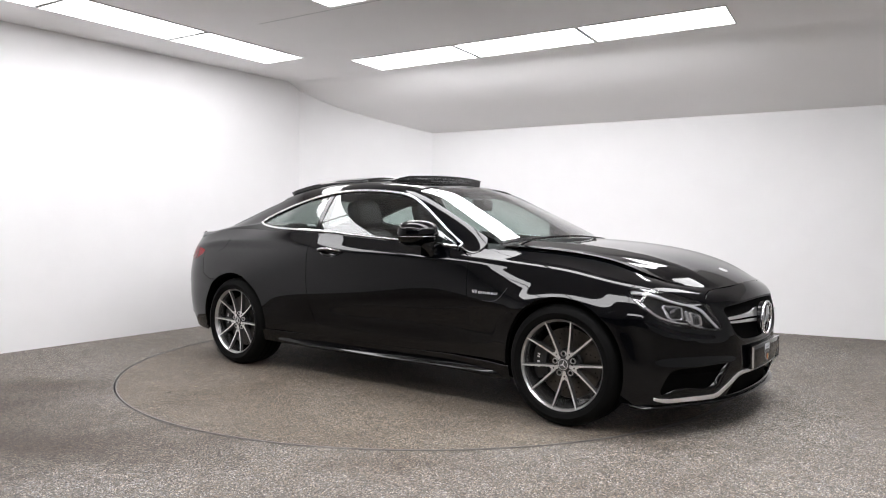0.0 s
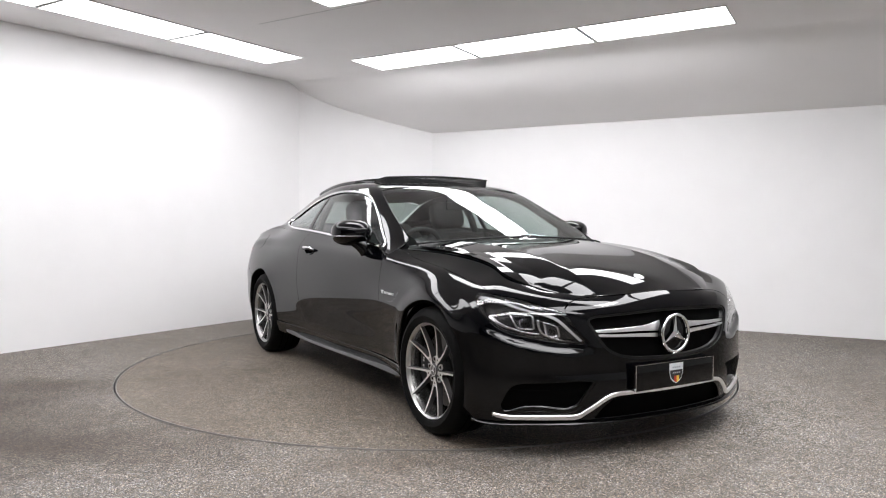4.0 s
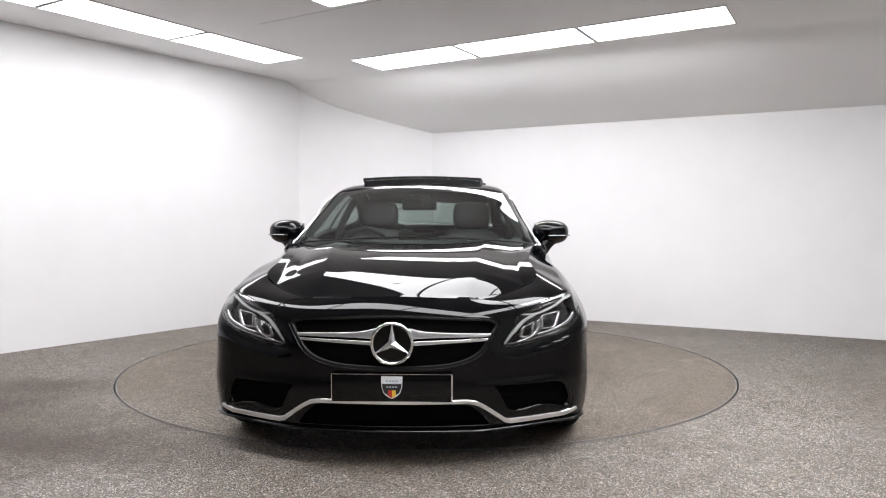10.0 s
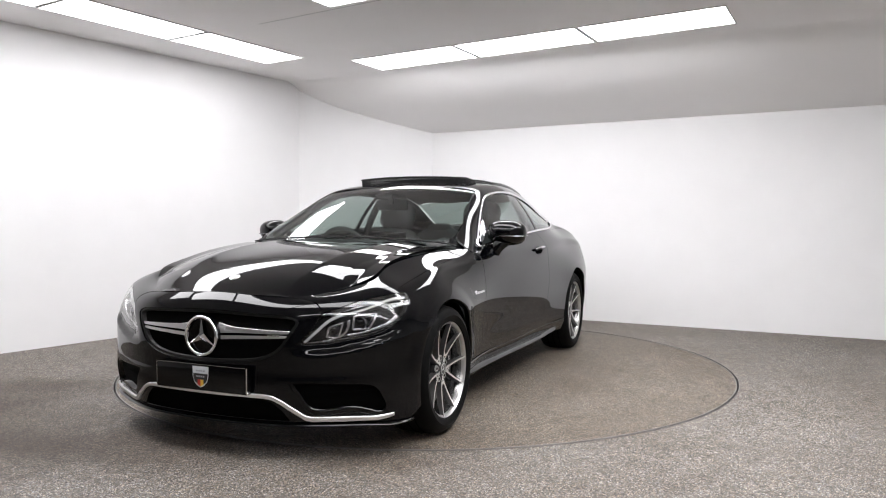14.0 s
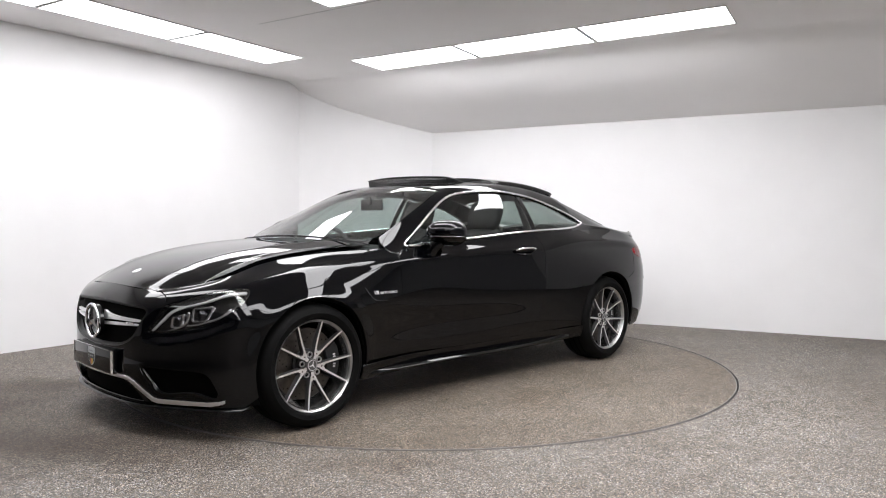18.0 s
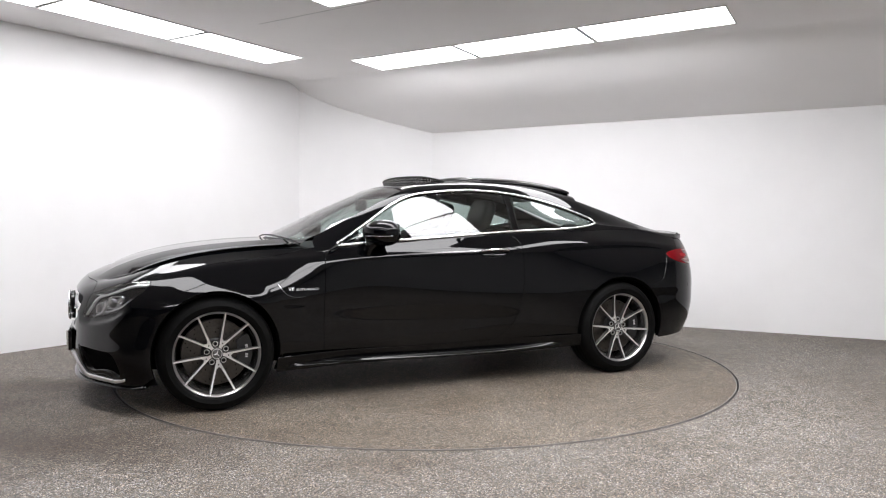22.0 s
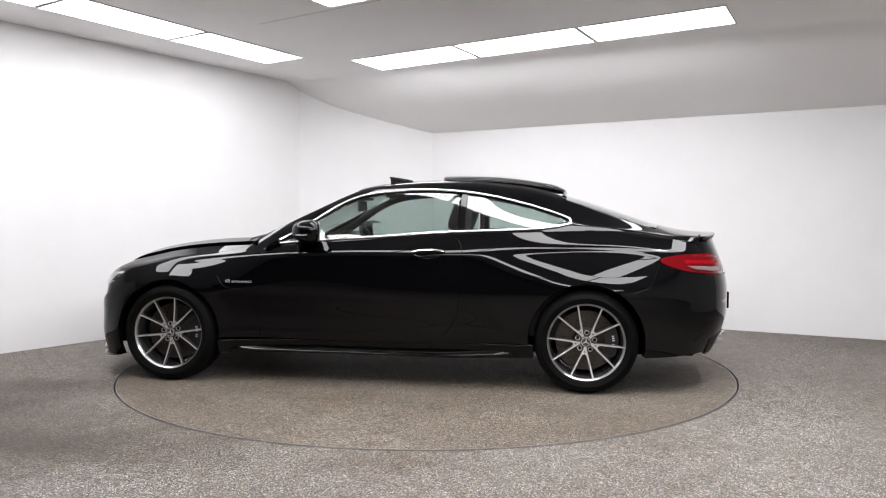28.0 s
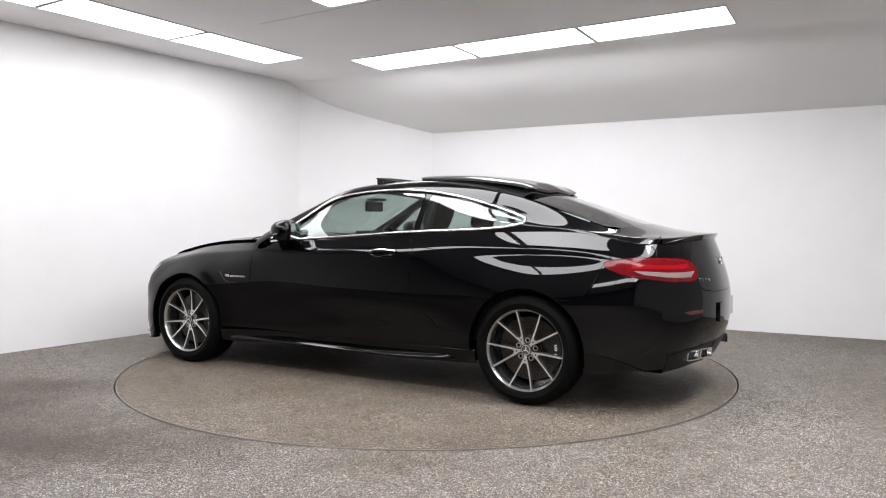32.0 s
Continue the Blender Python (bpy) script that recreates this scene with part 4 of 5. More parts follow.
def make_wheel(x, y, face, spin, front):
    """One wheel; face is +1 for the car's left side."""
    w = new("wheel")
    w.parent = car
    w.location = (x, y, HUB_Z)
    w.rotation_euler = (0, 0, 0 if face > 0 else math.pi)
    bm = bmesh.new()
    lathe(bm, [(.2445, -.012), (.250, .002), (.262, .010), (.280, .0115), (.283, .0135), (.287, .0115), (.304, .006), (.318, -.006), (.3275, -.022), (.3325, -.05),
               (.334, -.12), (.3325, -.20), (.322, -.235), (.29, -.25), (.24, -.24)], 96, "y")
    tyre = part("tyre", bm, RUBBER, w, "black low-profile tyre")
    bm = bmesh.new()
    for yy in (-.07, -.12, -.17):
        lathe(bm, [(.3343, yy - .004), (.3347, yy), (.3343, yy + .004)], 64, "y")
    part("tread_groove", bm, MATT_BLACK, tyre)
    bm = bmesh.new()
    lathe(bm, [(.2345, -.022), (.2365, -.011), (.2385, -.0075), (.2445, -.0035), (.2470, .0005), (.2490, -.002), (.2490, -.015)], 96, "y")
    rim = part("rim", bm, RIM_LIP, w, "bright turned alloy rim lip")
    bm = bmesh.new()
    lathe(bm, [(.2345, -.022), (.228, -.034), (.226, -.048), (.222, -.10), (.218, -.20), (.225, -.235)], 96, "y")
    part("barrel", bm, BARREL, rim, "grey rim barrel")
    for k in range(5):
        bm = bmesh.new()
        mid = spin + 72 * k
        for sgn in (-1, 1):
            spoke_bar(bm, .058, mid + sgn * 7.5, .2435, mid + sgn * 17.4, .0120, .0092, -.036, -.0035, .034, .020, 7)
        # the two arms grow together towards the hub
        fork = [(.036, -14), (.046, -13.0), (.072, -9.0), (.090, -7.2), (.080, 0), (.090, 7.2), (.072, 9.0), (.046, 13.0), (.036, 14)]
        prism(bm, [(r * math.cos(radians(mid + a)), r * math.sin(radians(mid + a))) for r, a in fork], -.064, -.0352, lambda a, b, d: Vector((a, d, b)))
        ob = part("spoke", bm, RIM_GREY, w, "V-shaped turned silver spoke", smooth=25)
        two_tone(ob, RIM_FACE, lambda f: f.normal.y > .75)
        bm = bmesh.new()
        lathe(bm, [(.0005, -.0344), (.0042, -.0344), (.0046, -.0356)], 12, "y", Matrix.Translation((.066 * math.cos(radians(mid)), 0, .066 * math.sin(radians(mid)))))
        part("spoke_hole", bm, MATT_BLACK, ob)
    bm = bmesh.new()
    lathe(bm, [(.0005, -.046), (.062, -.048), (.070, -.062), (.074, -.10)], 40, "y")
    hub = part("hub", bm, CALIPER, w, "dark grey hub")
    for k in range(5):
        a = radians(spin + 36 + 72 * k)
        bm = bmesh.new()
        lathe(bm, [(.0165, -.048), (.0150, -.0385), (.0125, -.0385), (.0115, -.047)], 16, "y", Matrix.Translation((.057 * math.cos(a), 0, .057 * math.sin(a))))
        part("bolt_seat", bm, RIM_FACE, hub)
        bm = bmesh.new()
        lathe(bm, [(.0005, -.038), (.006, -.038), (.0085, -.041), (.0085, -.048)], 6, "y", Matrix.Translation((.057 * math.cos(a), 0, .057 * math.sin(a))))
        part("wheel_bolt", bm, SATIN_BLACK, hub)
    bm = bmesh.new()
    lathe(bm, [(.0005, -.027), (.024, -.028), (.035, -.032), (.038, -.046)], 32, "y")
    cap = part("centre_cap", bm, RIM_GREY, w, "dark centre cap with a silver emblem")
    bm = bmesh.new()
    tilt = Matrix.Rotation(radians(-90), 4, "X") @ Matrix.Rotation(radians(spin + 20), 4, "Z")
    emblem(bm, .030, .0024, Matrix.Translation((0, -.0276, 0)) @ tilt, .0018, 32)
    part("emblem", bm, SATIN_ALU, cap)
    # brake
    bm = bmesh.new()
    lathe(bm, [(.085, -.100), (.192, -.100), (.195, -.104), (.195, -.128), (.192, -.132), (.085, -.132)], 72, "y")
    disc = part("brake_disc", bm, STEEL, w, "drilled steel brake disc")
    bm = bmesh.new()
    for k in range(12):
        for j, r in enumerate((.118, .140, .162, .18)):
            a = radians(30 * k + 6.5 * j)
            lathe(bm, [(.0004, -.0993), (.0038, -.0993)], 8, "y", Matrix.Translation((r * math.cos(a), 0, r * math.sin(a))))
    tagged(part("drill_hole", bm, MATT_BLACK, disc), kind="stuff")
    bm = bmesh.new()
    lathe(bm, [(.0005, -.075), (.05, -.075), (.083, -.090), (.083, -.12)], 40, "y")
    part("disc_bell", bm, CALIPER, disc)
    bm = bmesh.new()
    c0, n = radians(180 if face > 0 else 0), 9
    arc = [c0 + radians(a) for a in np.linspace(-31, 31, n)]
    pts = [(.208 * math.cos(a), .208 * math.sin(a)) for a in arc] + [(.128 * math.cos(a), .128 * math.sin(a)) for a in arc[::-1]]
    prism(bm, pts, -.16, -.072, lambda a, b, d: Vector((a, d, b)))
    bmesh.ops.bevel(bm, geom=[e for e in bm.edges if e.calc_length() > 0.02], offset=.006, segments=2, affect="EDGES")
    cal = part("brake_caliper", bm, CALIPER, w, "grey brake caliper", smooth=40)
    bm = bmesh.new()
    for i, a in enumerate(np.linspace(-11, 11, 6)):
        if i in (3,):
            continue
        t = c0 + radians(a)
        m = Matrix.Translation((.176 * math.cos(t), -.0715, .176 * math.sin(t))) @ Matrix.Rotation(-t, 4, "Y")
        box(bm, -.008, .008, -.0005, .0008, -.0045, .0045, 0, m)
    part("caliper_marking", bm, WHITE_MARK, cal, "worn white lettering bars", smooth=0)
    # liner of the wheel arch, fixed to the body
    bm = bmesh.new()
    R0 = .392
    rows = []
    for a in np.linspace(-6, 190, 30):
        c, s = math.cos(radians(a)), math.sin(radians(a))
        rows.append([bm.verts.new((x + r * c, face * yy, HUB_Z + r * s)) for r, yy in ((.372, .895), (R0, .86), (R0, .56), (.06, .56))])
    for a, b in zip(rows, rows[1:]):
        for k in range(3):
            bm.faces.new((a[k], a[k + 1], b[k + 1], b[k]))
    part("wheel_arch_liner", bm, MATT_BLACK, car, "black wheel arch liner")


make_wheel(AXLE, 0.918, 1, -97, True)
make_wheel(AXLE, -0.918, -1, -95, True)
make_wheel(-AXLE, 0.905, 1, -84, False)
make_wheel(-AXLE, -0.905, -1, -88, False)


# ================= the car: front =================
def pv(rows):
    """(p, height) to (p, v) on the body."""
    p, z = np.array(rows, float).T
    return [tuple(q) for q in np.stack([p, v_of(np.abs(p), z)], 1)]


def band(path, w0, w1=None, n=40):
    """A narrow closed strip along a smooth path of (p, v)."""
    c = np.array(curve2(path, n))
    t = np.gradient(c, axis=0)
    t /= np.linalg.norm(t, axis=1)[:, None]
    nn = np.stack([-t[:, 1], t[:, 0]], 1)
    w = np.linspace(w0, w1 if w1 is not None else w0, n)[:, None] / 2
    return [tuple(q) for q in np.vstack([c + nn * w, (c - nn * w)[::-1]])]


def ribbon_lattice(name, S, loop, spacing, width, lift, material, parent, slope=1.0, label=""):
    """A woven grille: crossing strips cut to a loop."""
    poly = np.array(loop)
    lo, hi = poly.min(0), poly.max(0)
    verts, faces, norms = [], [], []
    for sgn in (-1, 1):
        for c in np.arange(lo[0] - (hi[1] - lo[1]), hi[0] + (hi[1] - lo[1]), spacing):
            v = np.arange(lo[1], hi[1], .008)
            p = c + sgn * slope * (v - (lo[1] + hi[1]) / 2)
            q = np.stack([p, v], 1)
            ok = inside(poly, q)
            P = S(q) + normals_of(S, q, 1) * (lift + .002 * sgn)
            k0 = len(verts)
            for a in P:
                verts.append(a + [0, -width / 2, 0])
                verts.append(a + [0, width / 2, 0])
            for i in range(len(q) - 1):
                if ok[i] and ok[i + 1]:
                    faces.append((k0 + 2 * i, k0 + 2 * i + 1, k0 + 2 * i + 3, k0 + 2 * i + 2))
    ob = mesh_object(name, verts, faces, material, parent, None, False, label)
    return tagged(ob, kind="stuff")


grille = sheet("grille", ring, [grow(GRILLE, .012)], MATT_BLACK, car, 0.03, lift=-0.055, flange=0, label="black honeycomb radiator grille")
ribbon_lattice("grille_mesh", ring, GRILLE, .020, .0045, -.040, MESH_BLACK, grille, .6)
rim_out = grow(GRILLE, -.003)
sheet("grille_surround", ring, [rim_out, grow(GRILLE, -.016)], MESH_BLACK, grille, .02, lift=-.006, flange=.04)
for s in (1, -1):
    up = pv([(.075, .630), (.11, .619), (.16, .611), (.25, .606), (.36, .603), (.458, .600), (.458, .592), (.36, .591), (.25, .590), (.16, .588), (.075, .583)])
    low = pv([(.075, .567), (.16, .571), (.25, .574), (.36, .577), (.452, .580), (.449, .574), (.36, .569), (.25, .564), (.16, .559), (.075, .553)])
    for lp in (up, low):
        lp = [(s * p, v) for p, v in lp]
        sheet("grille_bar", ring, [lp if s > 0 else lp[::-1]], BRIGHT_ALU, grille, .018, lift=-.012, flange=.03, label="satin silver grille bar", round_edge=.004)
bm = bmesh.new()
for k, (a, b) in enumerate(((.345, .362), (.366, .383), (.387, .402))):
    q = ring(pv([(a, .585), (b, .585)]))
    box(bm, q[0][0] - .006, q[0][0] + .003, a, b, .5785, .5865, .001)
part("badge", bm, CHROME, grille, "small silver badge bars", smooth=0)
bm = bmesh.new()
face_x = Matrix.Translation((2.230, 0, .566)) @ Matrix.Rotation(radians(90), 4, "Y") @ Matrix.Rotation(radians(90), 4, "Z")
lathe(bm, [(.0005, -.012), (.088, -.012), (.090, -.03)], 48, "x", Matrix.Translation((2.230, 0, .566)))
part("emblem_backing", bm, GLOSS_BLACK, grille)
bm = bmesh.new()
emblem(bm, .0965, .012, face_x, .0075, 64)
part("emblem", bm, CHROME, grille, "large silver ring with three blades")

# plate and its shield
bm = bmesh.new()
box(bm, 2.205, 2.236, -.268, .268, .310, .432, .003)
plate = part("front_plate", bm, GLOSS_BLACK, car, "black display plate")
bm = bmesh.new()
for y0, y1, z0, z1 in ((-.268, .268, .4310, .4325), (-.268, .268, .3095, .3108), (-.2685, -.2655, .312, .430), (.262, .2685, .312, .430)):
    box(bm, 2.228, 2.2375, y0, y1, z0, z1)
part("plate_edge", bm, CHROME, plate, "thin bright plate edge", smooth=0)
SHIELD = [(-.042, .053), (.042, .053), (.041, .005), (.033, -.025), (.018, -.042), (0, -.052), (-.018, -.042), (-.033, -.025), (-.041, .005)]


def shield_piece(name, rows, color, d, rough=.35):
    bm = bmesh.new()
    prism(bm, rows, d, d + .0012, lambda a, b, e: Vector((2.2365 + e, a * 1.12, .372 + b * .95)))
    part(name, bm, mat(name + "_print", color, rough), plate, smooth=0)


shield_piece("shield_rim", SHIELD, (.62, .65, .68), 0.0)
shield_piece("shield_field", [(-.038, .018), (.038, .018), (.037, .0), (.030, -.023), (0, -.047), (-.030, -.023), (-.037, .0)], (.012, .012, .014), .0006)
shield_piece("shield_red", [(-.014, -.012), (.001, -.012), (.001, -.046), (-.014, -.038)], (.45, .03, .02), .0012)
shield_piece("shield_yellow", [(.001, -.012), (.016, -.012), (.016, -.037), (.001, -.046)], (.75, .48, .06), .0012)
bm = bmesh.new()
for z, w in ((.388, .028), (.376, .026)):
    for k in range(4):
        a = -w + (2 * w) * k / 4 + .002
        box(bm, 2.2375, 2.2388, a, a + w / 2 - .004, z + .010, z + .018) if z > .38 else box(bm, 2.2375, 2.2388, a, a + w / 2 - .004, z - .004, z + .003)
part("shield_marking", bm, mat("shield_grey", (.35, .37, .40), .4), plate, "small plain grey bars", smooth=0)

# intakes, lower opening, silver strip, splitter
for s in (1, -1):
    lp = INTAKE if s > 0 else flip(INTAKE)
    deep = sheet("air_intake", ring, [grow(lp, .01)], MATT_BLACK, front_bumper, .03, lift=-.06, flange=0, label="black side air intake")
    sheet("intake_frame", ring, [grow(lp, -.001), grow(lp, -.014)], GLOSS_BLACK, front_bumper, .02, lift=-.004, flange=.05)
    fin = pv([(.50, .315), (.91, .325), (.91, .317), (.51, .305)])
    sheet("intake_fin", ring, [fin if s > 0 else flip(fin)], MATT_BLACK, front_bumper, .02, lift=-.025, flange=.03)
sheet("lower_grille", ring, [grow(LOWER, .01)], MATT_BLACK, front_bumper, .03, lift=-.06, flange=0)
ribbon_lattice("lower_grille_mesh", ring, LOWER, .022, .004, -.045, MESH_BLACK, front_bumper, .6)
STRIP = [(.93, .034), (.90, .0285), (.85, .023), (.70, .022), (.60, .022), (.55, .022), (.52, .027), (.46, .055), (.405, .083), (.37, .097), (.33, .1025), (.2, .103), (0, .103)]
_c = np.array(STRIP)
_half = [(p, v + (.0055 if p < .8 else .0055 - .018 * (p - .8))) for p, v in STRIP] + [(p, v - (.0055 if p < .8 else .0055 - .018 * (p - .8))) for p, v in STRIP[::-1]]
_lp = _half[:len(STRIP)] + [(-p, v) for p, v in _half[:len(STRIP)][::-1] if p > 0] + [(-p, v) for p, v in _half[len(STRIP):][::-1] if p > 0] + _half[len(STRIP):]
sheet("silver_strip", ring, [_lp], BRIGHT_ALU, front_bumper, .012, lift=.012, flange=.03, label="satin silver strip across the bumper", round_edge=.005)


def ring_sweep(name, p0, p1, v, profile, material, parent, n=60, label="", taper=.06):
    """A moulding along the body at v: profile of (outwards, up) points."""
    ps = np.linspace(p0, p1, n)
    q = np.stack([ps, np.full(n, v)], 1)
    P = ring(q)
    N = normals_of(ring, q, 1)
    N[:, 2] = 0
    N /= np.linalg.norm(N, axis=1)[:, None]
    k = np.clip(np.minimum(ps - p0, p1 - ps) / taper, 0, 1) ** .5
    verts = []
    for i in range(n):
        for o, u in profile:
            verts.append(P[i] + N[i] * (o * k[i] if o > 0 else o) + [0, 0, u])
    m = len(profile)
    faces = [(i * m + j, i * m + (j + 1) % m, (i + 1) * m + (j + 1) % m, (i + 1) * m + j) for i in range(n - 1) for j in range(m)]
    faces += [tuple(range(m)), tuple((n - 1) * m + j for j in range(m))[::-1]]
    bm = bmesh.new()
    vs = [bm.verts.new(v3) for v3 in verts]
    for f in faces:
        bm.faces.new([vs[i] for i in f])
    return part(name, bm, material, parent, label, smooth=50)


ring_sweep("front_splitter", -1.06, 1.06, .004, [(-.05, -.008), (.014, -.010), (.020, -.006), (.017, -.001), (.008, .004), (-.05, .010)], GLOSS_BLACK, front_bumper, 90, "black front splitter lip")
for s in (1, -1):
    spot = np.array([(.94 * s, .318)])
    q, nn = ring(spot)[0], normals_of(ring, spot, 1)[0]
    bm = bmesh.new()
    m = Matrix.Translation(Vector(q)) @ Vector(nn).to_track_quat("Z", "Y").to_matrix().to_4x4()
    lathe(bm, [(.0005, .0015), (.0085, .0012), (.0095, -.002)], 16, "z", m)
    part("parking_sensor", bm, PAINT, front_bumper)
bm = bmesh.new()
_q = hood(np.array([(1.985, 0.0)]))[0]
_t = (hood(np.array([(2.0, 0.0)]))[0] - hood(np.array([(1.97, 0.0)]))[0])
_m = Matrix.Translation(Vector(_q)) @ Matrix.Rotation(-math.atan2(_t[2], _t[0]), 4, "Y")
lathe(bm, [(.0005, .004), (.026, .003), (.028, -.002)], 32, "z", _m)
part("bonnet_badge", bm, SATIN_ALU, bonnet, "small round silver bonnet badge")

# ---- headlamps ----
for s in (1, -1):
    L = LAMP if s > 0 else flip(LAMP)

    def sl(rows):
        return rows if s > 0 else flip(rows)
    lamp = sheet("headlight", ring, [grow(L, -.001)], SATIN_BLACK, car, .03, lift=-.062, flange=0, label="black headlight housing with silver light guides")
    sheet("bezel", ring, [grow(L, -.0005), grow(L, -.010)], GLOSS_BLACK, lamp, .02, lift=-.004, flange=.055)
    sheet("lens_cover", ring, [L], LENS, lamp, .025, flange=0, lift=.0)
    for path, w0, w1 in (([(1.075, .628), (1.0, .652), (.90, .664), (.845, .650), (.766, .630), (.696, .622), (.61, .648)], .018, .008),
                         ([(.70, .622), (.64, .585), (.597, .523), (.556, .460), (.516, .410)], .020, .009)):
        sheet("daylight_strip", ring, [sl(band(path, w0, w1))], LED_STRIP, lamp, .02, lift=-.010, flange=.015, label="white daytime light guide")
    for path, w0, w1 in (([(.965, .548), (.93, .522), (.868, .482), (.826, .464), (.776, .447), (.716, .440)], .016, .007),
                         ([(.722, .558), (.718, .495), (.698, .447), (.656, .423), (.600, .406)], .010, .006),
                         ([(.726, .418), (.676, .408), (.612, .402)], .007, .005)):
        sheet("light_guide", ring, [sl(band(path, w0, w1))], REFLECTOR, lamp, .02, lift=-.014, flange=.02, label="thin bright light guide")
    for k in range(7):
        p0 = .665 + .034 * k
        v0 = .650 + .006 * min(k, 4)
        sheet("led_cell", ring, [sl([(p0, v0), (p0 + .024, v0 + .003), (p0 + .020, v0 + .022), (p0 + .003, v0 + .019)])], LAMP_METAL, lamp, .02, lift=-.02, flange=.01)
    for pc, vc, r, box4 in ((.655, .482, .032, [(.700, .552), (.628, .512), (.614, .430), (.680, .424)]), (.780, .532, .036, [(.862, .596), (.744, .600), (.738, .472), (.818, .470)])):
        q = np.array(sl([(pc, vc)]))
        c, nn = ring(q)[0], normals_of(ring, q, 1)[0]
        ax = Vector((1.0, nn[1] * .35, 0)).normalized()
        m = Matrix.Translation(Vector(c - nn * .048)) @ ax.to_track_quat("Z", "Y").to_matrix().to_4x4()
        bm = bmesh.new()
        lathe(bm, [(r * .80, .028), (r * .88, .030), (r, .020), (r * 1.02, -.01)], 28, "z", m)
        pr = part("projector", bm, SMOKED, lamp, "dark chrome projector ring")
        bm = bmesh.new()
        lathe(bm, [(.0005, .030), (r * .4, .027), (r * .80, .016), (r * .82, .0)], 28, "z", m)
        part("projector_lens", bm, GLOSS_BLACK, pr)
        mid4 = np.mean(box4, 0)
        rectangle = [tuple(mid4 + (np.array(q) * w + np.array(q2) * (1 - w) - mid4)) for q, q2 in zip(box4, box4[1:] + box4[:1]) for w in (.9, .1)]
        sheet("projector_frame", ring, [sl(rectangle), sl(grow(rectangle, -.006))], REFLECTOR, pr, .02, lift=-.018, flange=.03)
        sheet("projector_tray", ring, [sl(grow(rectangle, -.006)), sl(grow(rectangle, -.020))], SMOKED, pr, .02, lift=-.032, flange=.02)


# ================= the car: tail =================
for s in (1, -1):
    def sl(rows):
        return rows if s > 0 else tail_flip(rows)
    lamp = sheet("tail_light", ring, [sl(TAIL)], RED_LENS, car, .02, flange=.03, label="glossy red tail light with a clear strip")
    sheet("clear_strip", ring, [sl([(4.94, .581), (5.05, .588), (5.14, .592), (5.28, .606), (5.385, .621), (5.337, .584), (5.25, .575), (5.13, .569), (5.0, .570)])], CLEAR_LENS, lamp, .02, lift=.002, flange=.006)
    sheet("dark_lens", ring, [sl([(4.90, .576), (5.0, .566), (5.13, .5645), (5.25, .570), (5.34, .579), (5.325, .566), (5.25, .5595), (5.13, .5555), (5.0, .557)])], RED_DARK, lamp, .02, lift=.0015, flange=.004, label="dark red lower edge of the lens")
    sheet("lens_band", ring, [sl(band([(4.93, .606), (5.05, .618), (5.2, .634), (5.33, .655)], .022, .030))], RED_BRIGHT, lamp, .02, lift=.0012, flange=.004, label="brighter red band in the lens")
    sheet("lens_band", ring, [sl(band([(4.98, .660), (5.08, .676), (5.2, .684), (5.32, .686)], .006, .006))], RED_DARK, lamp, .02, lift=.0012, flange=.004, label="dark red line in the lens")
    refl = sl([(5.244, .360), (5.33, .367), (5.435, .365), (5.435, .342), (5.30, .340)])
    sheet("rear_reflector", ring, [refl], RED_DARK, car, .02, lift=.002, flange=.006, label="small dark red bumper reflector")
    # exhaust tips
    ex = new("exhaust_tip")
    ex.parent = car
    for yc in (.495, .365):
        bm = bmesh.new()
        w, h = .056, .030
        prof = [(-w * 1.05, -h * .9), (-w * .9, h), (w * .9, h * 1.05), (w * 1.05, -h * .75), (w * .8, -h), (-w * .8, -h)]
        inner = [(a * .86, b * .76) for a, b in prof]
        x1 = -2.372 if yc < .4 else -2.322

        def at(a, b, d):
            return Vector((x1 + d + .45 * a, s * (yc + a), .320 + b))
        n = len(prof)
        o0 = [bm.verts.new(at(a, b, 0)) for a, b in prof]
        i0 = [bm.verts.new(at(a, b, -.002)) for a, b in inner]
        o1 = [bm.verts.new(at(a * .96, b * .9, .07)) for a, b in prof]
        i1 = [bm.verts.new(at(a, b, .06)) for a, b in inner]
        for k in range(n):
            j = (k + 1) % n
            bm.faces.new((o0[k], o0[j], i0[j], i0[k]))
            bm.faces.new((o0[k], o1[k], o1[j], o0[j]))
            bm.faces.new((i0[k], i0[j], i1[j], i1[k]))
        part("tip", bm, CHROME, ex, "polished exhaust outlet", smooth=30)
        bm = bmesh.new()
        bm.faces.new([bm.verts.new(at(a, b, .059)) for a, b in inner])
        part("tip_core", bm, MATT_BLACK, ex)
    vent = sl([(4.99, .085), (5.06, .125), (5.13, .118), (5.09, .092), (5.03, .078)])
    sheet("bumper_vent", ring, [vent], GLOSS_BLACK, car, .015, lift=.003, flange=.01)
# diffuser
dif = [(5.16, .075), (5.25, .085), (5.6, .092), (P_END, .095)]
dl = dif + [(2 * P_END - p, v) for p, v in dif[::-1][1:]]
dl += [(2 * P_END - 5.16, -.015), (5.16, -.015)]
sheet("diffuser", ring, [dl], SATIN_BLACK, car, .03, lift=.006, flange=.02, label="satin black rear diffuser")
for y in (-.22, -.075, .075, .22):
    bm = bmesh.new()
    prism(bm, [(-2.35, .28), (-2.20, .24), (-2.20, .36), (-2.395, .37)], y - .006, y + .006, lambda a, b, d: Vector((a, d, b)))
    part("diffuser_fin", bm, MATT_BLACK, car, smooth=0)
